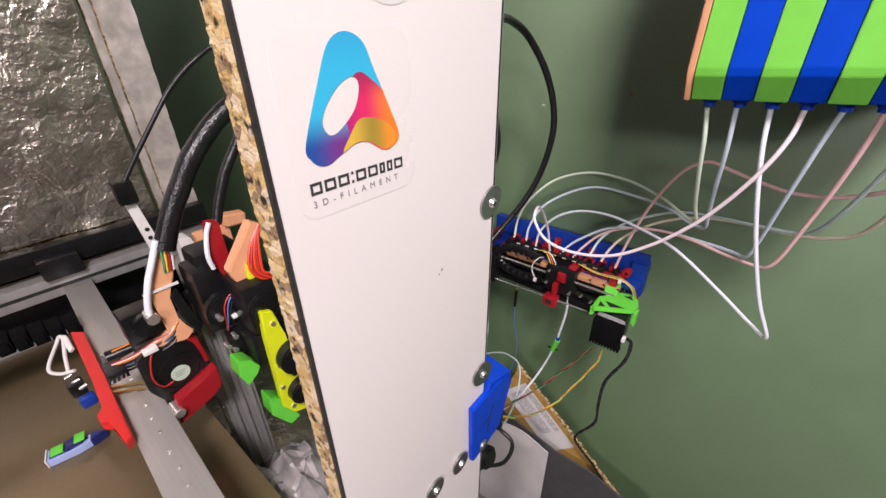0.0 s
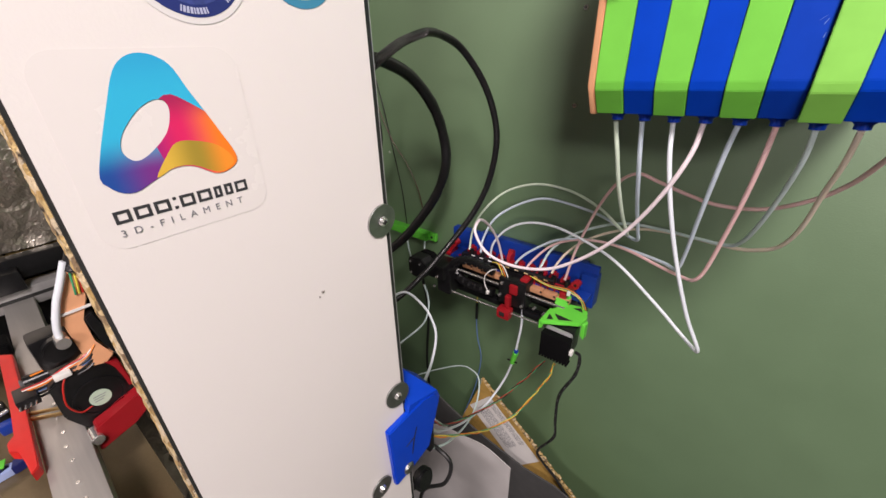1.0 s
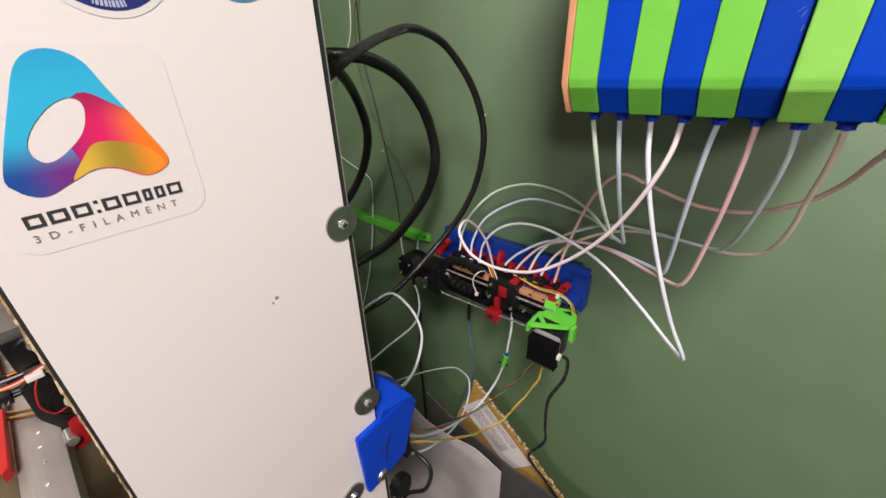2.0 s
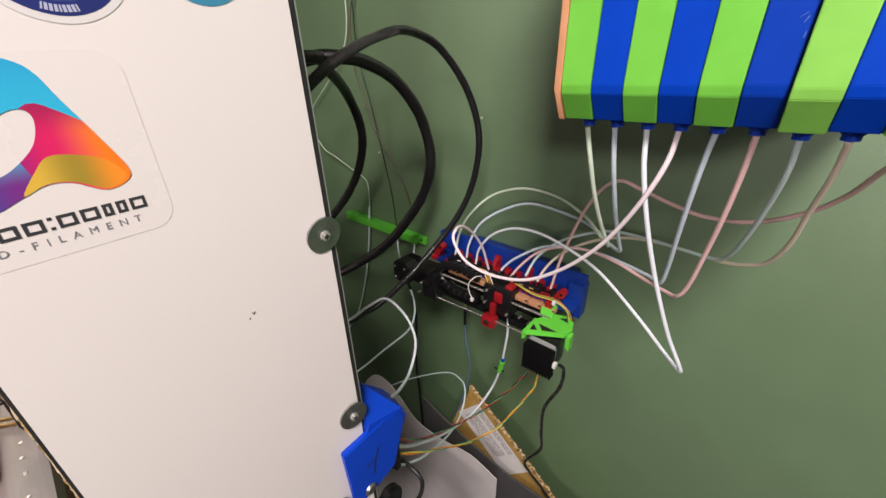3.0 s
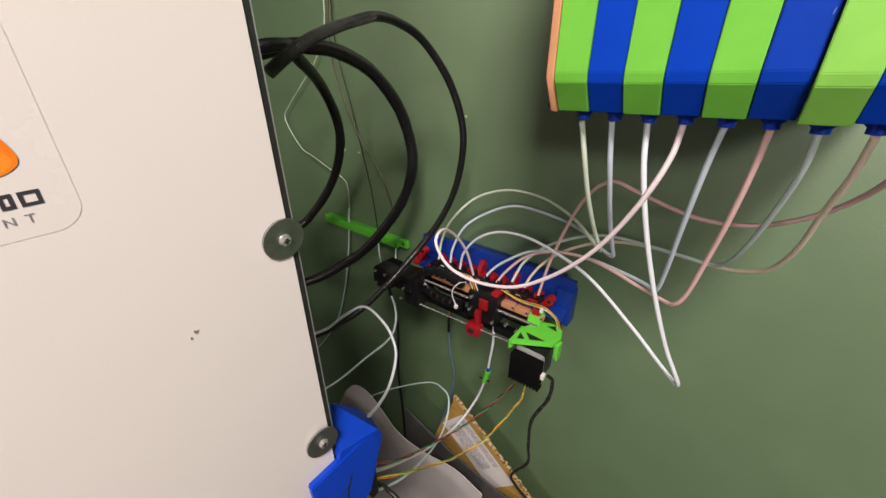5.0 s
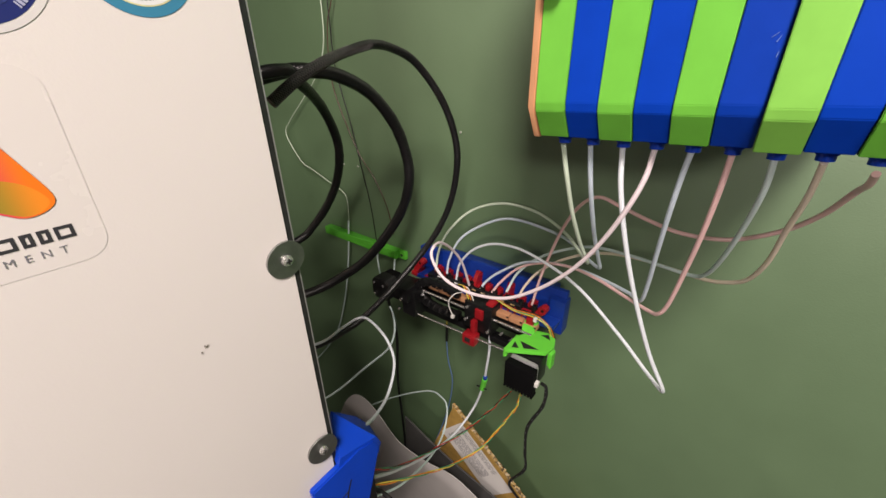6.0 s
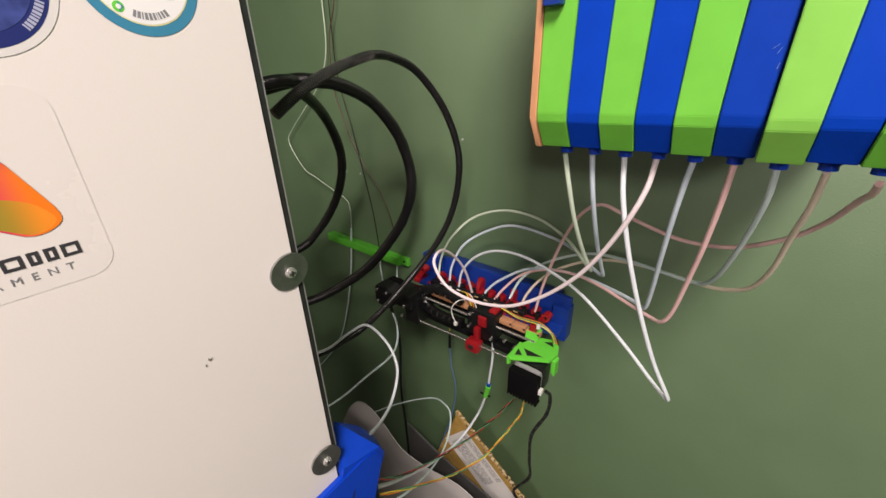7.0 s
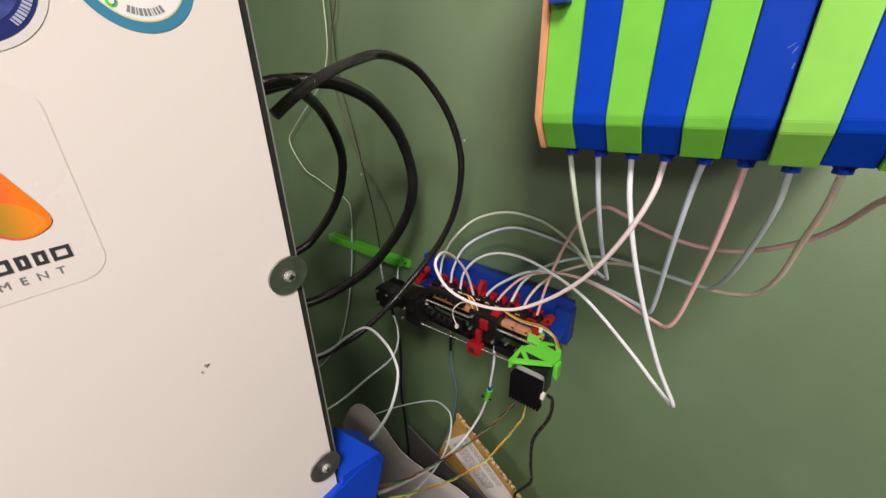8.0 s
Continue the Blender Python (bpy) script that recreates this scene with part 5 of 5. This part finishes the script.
# ---- tool head on the gantry ----
tool = root("printing_tool", pose(-0.47, 0.05, 1.18), "print head with black blower, red duct and peach printed arm", "print head")
fan = part("blower", prism("x", [(0.0500, 1.2480), (0.0640, 1.2585), (0.1010, 1.2530), (0.1090, 1.2400), (0.1125, 1.2000), (0.0900, 1.1830), (0.0620, 1.1760), (0.0490, 1.2060)], -0.478, -0.463, 0.002), M_BLACK, tool, "black radial blower")
part("blower_ring", ring((-0.4632, 0.082, 1.2135), (-0.4615, 0.082, 1.2135), 0.0235, 0.0205, 36), M_BLACK, fan)
part("hub_label", disc(-0.4632, -0.4620, 0.0815, 1.2115, 0.0098, 28), mat("pale_green_label", (0.45, 0.56, 0.44), 0.5, vary=0.05), fan, "round pale green fan label")
for k in range(3):
    part("print_bar", box(-0.4621, -0.4617, 0.0755, 0.0875 - 0.002 * k, 1.2145 - 0.003 * k, 1.2152 - 0.003 * k), M_GREYINK, fan)
part("duct", prism("x", [(0.0660, 1.1900), (0.1000, 1.1985), (0.1140, 1.2060), (0.1125, 1.1780), (0.0980, 1.1680), (0.0600, 1.1570)], -0.4620, -0.4450, 0.0015), M_RED, tool, "red printed fan duct")
part("duct_side", prism("x", [(0.0970, 1.2520), (0.1095, 1.2450), (0.1125, 1.2080), (0.1080, 1.2080), (0.1050, 1.2400)], -0.476, -0.461, 0.001), M_RED, tool)
part("bolt", disc(-0.462, -0.440, 0.0625, 1.1765, 0.0062, 18, 0.001), M_CHROME, tool, "bright steel bolt")
part("mount_plate", box(-0.520, -0.480, 0.056, 0.106, 1.1780, 1.250, 0.003), M_BLACK, tool)
part("arm", prism("x", [(0.1060, 1.3600), (0.1190, 1.3500), (0.1085, 1.3240), (0.0985, 1.3080), (0.0985, 1.2800), (0.1100, 1.2560), (0.1000, 1.2480), (0.0720, 1.2560), (0.0880, 1.2700), (0.0830, 1.3100), (0.0850, 1.3230)], -0.480, -0.462, 0.0015), M_PEACH, tool, "peach printed cable arm")
part("cable_tie", box(-0.4615, -0.460, 0.079, 0.112, 1.3205, 1.3230), M_WHITEPL, tool, "white cable tie")
part("feed_tube", sweep([(-0.459, 0.1075, 1.375), (-0.459, 0.0960, 1.352), (-0.459, 0.0875, 1.335), (-0.459, 0.0790, 1.310), (-0.462, 0.0775, 1.290)], 0.0033, 10), PTFE_WHITE, tool, "white feed tube")
part("tube_collet", disc(-0.470, -0.452, 0.0780, 1.2960, 0.0060, 16), M_CHROME, tool)
part("extruder", box(-0.500, -0.472, 0.054, 0.094, 1.262, 1.300, 0.004), M_BLACK, tool, "black extruder body")
part("extruder_gear", disc(-0.4725, -0.463, 0.074, 1.285, 0.014, 24, 0.001), M_BLACK, tool)
part("motor", box(-0.520, -0.482, 0.098, 0.120, 1.275, 1.328, 0.004), M_BLACK, tool, "black extruder motor")
part("motor_plug", box(-0.479, -0.470, 0.112, 0.128, 1.285, 1.300, 0.001), M_BLACK, tool)
part("bracket", prism("x", [(0.1000, 1.3100), (0.1090, 1.3150), (0.1140, 1.2820), (0.1200, 1.2600), (0.1120, 1.2500), (0.1050, 1.2740)], -0.474, -0.458, 0.0015), M_BLACK, tool, "black printed bracket")
for k, (m, dz) in enumerate(((M_WORANGE, 0.0), (M_WHITEPL, 0.002), (M_WBLACK, -0.003), (M_WBLUE, -0.005), (M_WBLACK, -0.008), (M_WBLACK, -0.012), (M_WRED, 0.0035))):
    part("wire", sweep([(-0.462 - 0.002 * k, 0.0980, 1.276 + dz), (-0.462, 0.0880, 1.2660 + dz), (-0.466, 0.0700, 1.2600 + dz), (-0.475, 0.0520, 1.2500 + dz), (-0.490, 0.0330, 1.2420 + dz)], 0.0014 if m is M_WBLACK else 0.0009, 6), m, tool)
part("wire_plug", box(-0.500, -0.472, 0.0250, 0.0420, 1.2330, 1.2440, 0.001), M_BLACK, tool, "black wire plug with bright pins")
for k in range(4):
    part("pin", rod((-0.471, 0.0270 + 0.004 * k, 1.2385), (-0.466, 0.0260 + 0.004 * k, 1.2380), 0.0008, 6), M_CHROME, tool)
part("white_plug", box(-0.466, -0.458, 0.0580, 0.0720, 1.2555, 1.2610, 0.001), M_WHITEPL, tool)
part("wire", sweep([(-0.461, 0.066, 1.2560), (-0.458, 0.0600, 1.2450), (-0.457, 0.0560, 1.2250), (-0.459, 0.0620, 1.2080), (-0.461, 0.0720, 1.2070)], 0.0009, 6), M_WRED, tool)
for y in (0.0, 0.012):
    part("spring_rod", rod((-0.545 + y, 0.012, 1.1855), (-0.490 + y, 0.078, 1.1905), 0.0022, 10), M_COPPER, tool, "brass-coloured rod")
red = part("red_bar", prism("z", [(-0.690, 0.0160), (-0.676, 0.0285), (-0.560, 0.0240), (-0.430, 0.0185), (-0.424, 0.0120), (-0.468, 0.0090), (-0.474, 0.0020), (-0.490, 0.0020), (-0.497, 0.0095), (-0.545, 0.0115)], 1.1830, 1.1950, 0.001), M_REDBRIGHT, tool, "bright red printed carriage bar")
bar2 = part("probe_barrel", rod((-0.552, 0.034, 1.216), (-0.540, 0.100, 1.222), 0.0085, 18, 0.0015), M_BLACK, tool, "black barrel with a glossy shell")
part("probe_tip", rod((-0.5527, 0.030, 1.2155), (-0.552, 0.0338, 1.216), 0.0062, 16, 0.0006), M_SILVERGREY, bar2)
part("probe_wire", sweep([(-0.545, 0.040, 1.2260), (-0.540, 0.062, 1.2290), (-0.536, 0.085, 1.2335), (-0.520, 0.100, 1.2420)], 0.0011, 6), M_WORANGE, bar2)
part("nozzle_block", box(-0.612, -0.594, -0.012, 0.004, 1.154, 1.174, 0.003), M_BLACK, tool, "dark heater block")
part("nozzle", rod((-0.603, -0.004, 1.154), (-0.603, -0.004, 1.142), 0.005, 12, 0.001), M_COPPER, tool)
part("blue_sock", box(-0.580, -0.567, -0.008, 0.008, 1.152, 1.166, 0.003), M_BLUE, tool)
for k in range(3):
    part("bolt", rod((-0.620 + 0.018 * k, -0.002 + 0.004 * k, 1.174), (-0.620 + 0.018 * k, -0.010 + 0.004 * k, 1.172), 0.0024, 12), M_CHROME, tool)
part("white_lead", sweep([(-0.650, 0.008, 1.188), (-0.678, 0.006, 1.200), (-0.676, -0.002, 1.192), (-0.646, -0.019, 1.180), (-0.630, -0.012, 1.176), (-0.616, 0.002, 1.180)], 0.0022, 8), M_WHITEPL, tool, "white silicone lead")
part("white_lead", sweep([(-0.650, 0.010, 1.190), (-0.675, 0.009, 1.200), (-0.650, 0.001, 1.188), (-0.622, -0.004, 1.178)], 0.0022, 8), M_WHITEPL, tool, "white silicone lead")
cord("braided_cable", [(-0.462, 0.1120, 1.362), (-0.462, 0.1270, 1.392), (-0.462, 0.1430, 1.417), (-0.462, 0.1670, 1.450), (-0.463, 0.2060, 1.483), (-0.466, 0.2500, 1.4990), (-0.468, 0.2980, 1.5010)], 0.0100, M_SLEEVE, "thick black braided sleeve rising from the print head", "cable", "braided cables", 14, 8, 0.06)
for k, m in enumerate((M_WGREEN, M_WYELLOW, M_WRED, M_WHITEPL)):
    part("wire", sweep([(-0.458, 0.1080 + 0.003 * k, 1.366), (-0.458, 0.1060 + 0.003 * k, 1.352), (-0.460, 0.1040 + 0.003 * k, 1.338)], 0.0010, 6), m, tool)

# drag chain on the far side
dc = root("cable_chain", pose(-0.72, -0.05, 1.19), "black plastic cable chain on the gantry", "cable chain")
for i in range(16):
    y = 0.022 - i * 0.017
    z = 1.188 + 0.012 * math.sin(i * 0.28)
    bm = box(-0.738, -0.706, y - 0.0078, y + 0.0078, z - 0.011, z + 0.011, 0.002)
    box(-0.7055, -0.7030, y - 0.0045, y + 0.0045, z - 0.007, z + 0.007, 0.001, bm=bm)
    part("chain_link", bm, M_BLACKMATTE, dc)

# small printed boat on the bed
boat = root("toy_boat", pose(-0.572, -0.0285, 1.0985) @ pose(0, 0, 0, 0, 0, -12), "small printed toy boat in pale blue, navy and green", "toy boat")
M_HULL = layered("pale_blue_print", (0.36, 0.45, 0.74), 0.4)
M_NAVYP = layered("navy_print", (0.012, 0.018, 0.12), 0.35)
inv = boat.matrix_basis


def boat_part(name, bm, material, label=""):
    bm.transform(inv @ Matrix.Diagonal((0.80, 1.0, 0.85, 1)))
    return part(name, bm, material, boat, label)


def hull_line(w, l0, l1):
    return [(-w, l0), (w, l0), (w, l0 + (l1 - l0) * 0.55), (w * 0.62, l0 + (l1 - l0) * 0.82), (0.0, l1), (-w * 0.62, l0 + (l1 - l0) * 0.82), (-w, l0 + (l1 - l0) * 0.55)]


boat_part("hull", prism("z", hull_line(0.0118, -0.030, 0.021), 0.0, 0.0130, 0.0012), M_HULL)
boat_part("bow", prism("z", [(-0.0100, 0.012), (0.0100, 0.012), (0.0060, 0.021), (0, 0.029), (-0.0060, 0.021)], 0.0005, 0.0150, 0.0012), M_NAVYP, "navy bow")
boat_part("deck", prism("z", hull_line(0.0098, -0.027, 0.010), 0.0128, 0.0142), M_NAVYP)
boat_part("cargo_patch", box(-0.0085, 0.0085, -0.0255, -0.0135, 0.0142, 0.0172, 0.0006), M_GREEN, "green hatch")
boat_part("cabin", box(-0.0085, 0.0085, -0.0100, 0.0045, 0.0142, 0.0200, 0.0012), M_NAVYP)
boat_part("roof", box(-0.0095, 0.0095, -0.0020, 0.0085, 0.0202, 0.0222, 0.001), M_GREEN, "green cabin roof")
boat_part("transom", box(-0.0125, 0.0125, -0.0312, -0.0298, 0.0004, 0.0150, 0.0005), M_WHITEPL, "white stern")

# ---- tools parked by the wall of the enclosure ----
pk = root("parked_tool", pose(-0.40, 0.165, 1.22), "parked print head with neon yellow plate and peach arm", "print head", "parked tools")
plate = part("plate", prism("x", [(0.1500, 1.3030), (0.1620, 1.2980), (0.1690, 1.2620), (0.1710, 1.2100), (0.1720, 1.1400), (0.1570, 1.1460), (0.1450, 1.1680), (0.1470, 1.2180), (0.1480, 1.2670)], -0.3760, -0.3660, 0.0012), M_YELLOW, pk, "neon yellow printed plate")
for y, z in ((0.1585, 1.284), (0.1530, 1.228), (0.1500, 1.196), (0.1560, 1.160)):
    part("bolt", disc(-0.3662, -0.3640, y, z, 0.0026, 12), M_CHROME, plate)
part("side_fan", disc(-0.3660, -0.3500, 0.1700, 1.2350, 0.0200, 28, 0.002), M_BLACK, pk, "black round fan")
part("side_fan", disc(-0.3660, -0.3520, 0.1690, 1.1820, 0.0165, 28, 0.002), M_BLACK, pk, "black round fan")
part("black_body", box(-0.420, -0.378, 0.138, 0.178, 1.225, 1.268, 0.003), M_BLACK, pk, "black heat sink body")
part("body_upper", box(-0.425, -0.376, 0.142, 0.190, 1.270, 1.330, 0.005), M_BLACK, pk)
part("motor", disc(-0.405, -0.372, 0.160, 1.300, 0.019, 26, 0.002), M_BLACK, pk, "round black motor")
part("arm", prism("x", [(0.1760, 1.3880), (0.1880, 1.3800), (0.1640, 1.3480), (0.1650, 1.3200), (0.1520, 1.3050), (0.1480, 1.3270), (0.1430, 1.3440)], -0.4100, -0.3960, 0.0012), M_PEACH, pk, "peach printed cable arm")
part("arm_edge", prism("x", [(0.1590, 1.3480), (0.1680, 1.3400), (0.1660, 1.3130), (0.1560, 1.3180)], -0.3960, -0.3900, 0.001), M_YELLOW, pk)
for k in range(5):
    part("wire", sweep([(-0.385, 0.1790, 1.388), (-0.380, 0.1640 + 0.002 * k, 1.372), (-0.377, 0.1560 + 0.003 * k, 1.350 - 0.002 * k), (-0.377, 0.1640 + 0.003 * k, 1.334), (-0.380, 0.1820, 1.326 - 0.002 * k)], 0.0014, 6), M_WRED if k % 2 else mat("orange_red_wire", (0.7, 0.06, 0.02), 0.4), pk, "red silicone wires" if k == 0 else "")
bm = prism("x", [(0.1190, 1.2505), (0.1305, 1.2451), (0.1384, 1.2300), (0.1341, 1.2228), (0.1218, 1.2141), (0.1157, 1.2321)], -0.4000, -0.3780, 0.001)
dk = tagged(link("tool_dock", bm, M_GREEN, 40), "green printed tool dock block", "dock", "tool docks")
tagged(link("tool_dock", prism("x", [(0.1338, 1.1894), (0.1482, 1.1766), (0.1618, 1.1342), (0.1490, 1.1310), (0.1314, 1.1638)], -0.3900, -0.3680, 0.001), M_GREEN, 40), "green printed tool dock block", "dock", "tool docks")

p2 = root("parked_tool", pose(-0.44, 0.15, 1.24), "parked black print head with dark red cable arm", "print head", "parked tools")
part("body", box(-0.470, -0.428, 0.118, 0.160, 1.262, 1.340, 0.005), M_BLACK, p2, "black print head body")
part("body_top", box(-0.480, -0.440, 0.128, 0.176, 1.318, 1.352, 0.006), M_BLACK, p2)
part("blower", disc(-0.428, -0.416, 0.136, 1.292, 0.0205, 30, 0.002), M_BLACK, p2, "round black blower")
part("heat_block", box(-0.428, -0.408, 0.128, 0.156, 1.228, 1.262, 0.003), M_BLACK, p2)
for y, z in ((0.1230, 1.2520), (0.1290, 1.2440), (0.1330, 1.2600), (0.1250, 1.2900), (0.1490, 1.3190)):
    part("bolt", disc(-0.4160, -0.4070, y, z, 0.0030, 12), M_CHROME, p2)
part("white_plug", box(-0.4150, -0.4100, 0.1370, 0.1480, 1.2810, 1.2850, 0.0008), M_WHITEPL, p2)
part("arm", prism("x", [(0.1467, 1.3882), (0.1579, 1.3864), (0.1569, 1.3697), (0.156, 1.3455), (0.1597, 1.3232), (0.1504, 1.3129), (0.1439, 1.3343), (0.1411, 1.3622)], -0.4390, -0.4250, 0.0012), M_RED, p2, "dark red printed cable arm")
part("feed_tube", sweep([(-0.4245, 0.1480, 1.3890), (-0.4235, 0.1420, 1.3780), (-0.4230, 0.1370, 1.3560), (-0.4235, 0.1385, 1.3400)], 0.0024, 8), PTFE_WHITE, p2)
for k, m in enumerate((M_WRED, M_WBLUE, M_WBLACK)):
    part("wire", sweep([(-0.415, 0.1300, 1.268), (-0.413, 0.1340 + 0.004 * k, 1.300), (-0.414, 0.1500, 1.3150 - 0.003 * k), (-0.420, 0.1650, 1.3200)], 0.0009, 6), m, p2)
cord("braided_cable", [(-0.468, 0.1690, 1.368), (-0.468, 0.1820, 1.400), (-0.466, 0.2020, 1.436), (-0.462, 0.2500, 1.490), (-0.452, 0.3300, 1.521)], 0.0055, M_SLEEVE, "black braided sleeve rising from the parked print head", "cable", "braided cables", 12, 8, 0.06)

# white sensor arm, with its cable, by the corner post
sa = root("slotted_bracket", pose(-0.70, 0.16, 1.2), "white slotted bracket with a black sensor", "bracket")
part("arm", prism("x", [(0.1330, 1.3600), (0.1470, 1.3520), (0.1560, 1.2840), (0.1600, 1.2000), (0.1480, 1.2000), (0.1410, 1.2820)], -0.704, -0.700, 0.0006), M_WHITEPL, sa)
for z in (1.300, 1.286):
    part("slot", disc(-0.7003, -0.6995, 0.1480, z, 0.0032, 14), M_BLACKCORE, sa)
part("sensor", box(-0.708, -0.690, 0.128, 0.152, 1.345, 1.378, 0.003), M_BLACK, sa, "black sensor")
part("block", prism("x", [(0.1800, 1.2740), (0.1960, 1.2700), (0.2080, 1.2360), (0.1960, 1.2100), (0.1780, 1.2180)], -0.720, -0.690, 0.002), M_WHITEPL, sa, "white printed block")
part("foot", box(-0.760, -0.690, 0.140, 0.215, 1.188, 1.2200, 0.002), M_ALU, sa)
part("foot_post", box(-0.745, -0.705, 0.150, 0.190, 0.9405, 1.1880, 0.002), M_ALU, sa)
part("peach_block", prism("x", [(0.2430, 1.2900), (0.2910, 1.2830), (0.2880, 1.2630), (0.2520, 1.2650)], -0.712, -0.690, 0.003), M_PEACH, sa, "peach printed block")
part("block_arm", box(-0.716, -0.700, 0.205, 0.262, 1.215, 1.268, 0.003), M_PEACH, sa)
cord("sensor_cable", [(-0.699, 0.1400, 1.3700), (-0.699, 0.1640, 1.4010), (-0.699, 0.1950, 1.4390), (-0.698, 0.2390, 1.4900), (-0.690, 0.2800, 1.5250), (-0.680, 0.3200, 1.5450), (-0.600, 0.3800, 1.5500), (-0.460, 0.3700, 1.5300)], 0.0034, M_WBLACK, "thin black sensor cable arching out of the enclosure", "cable")
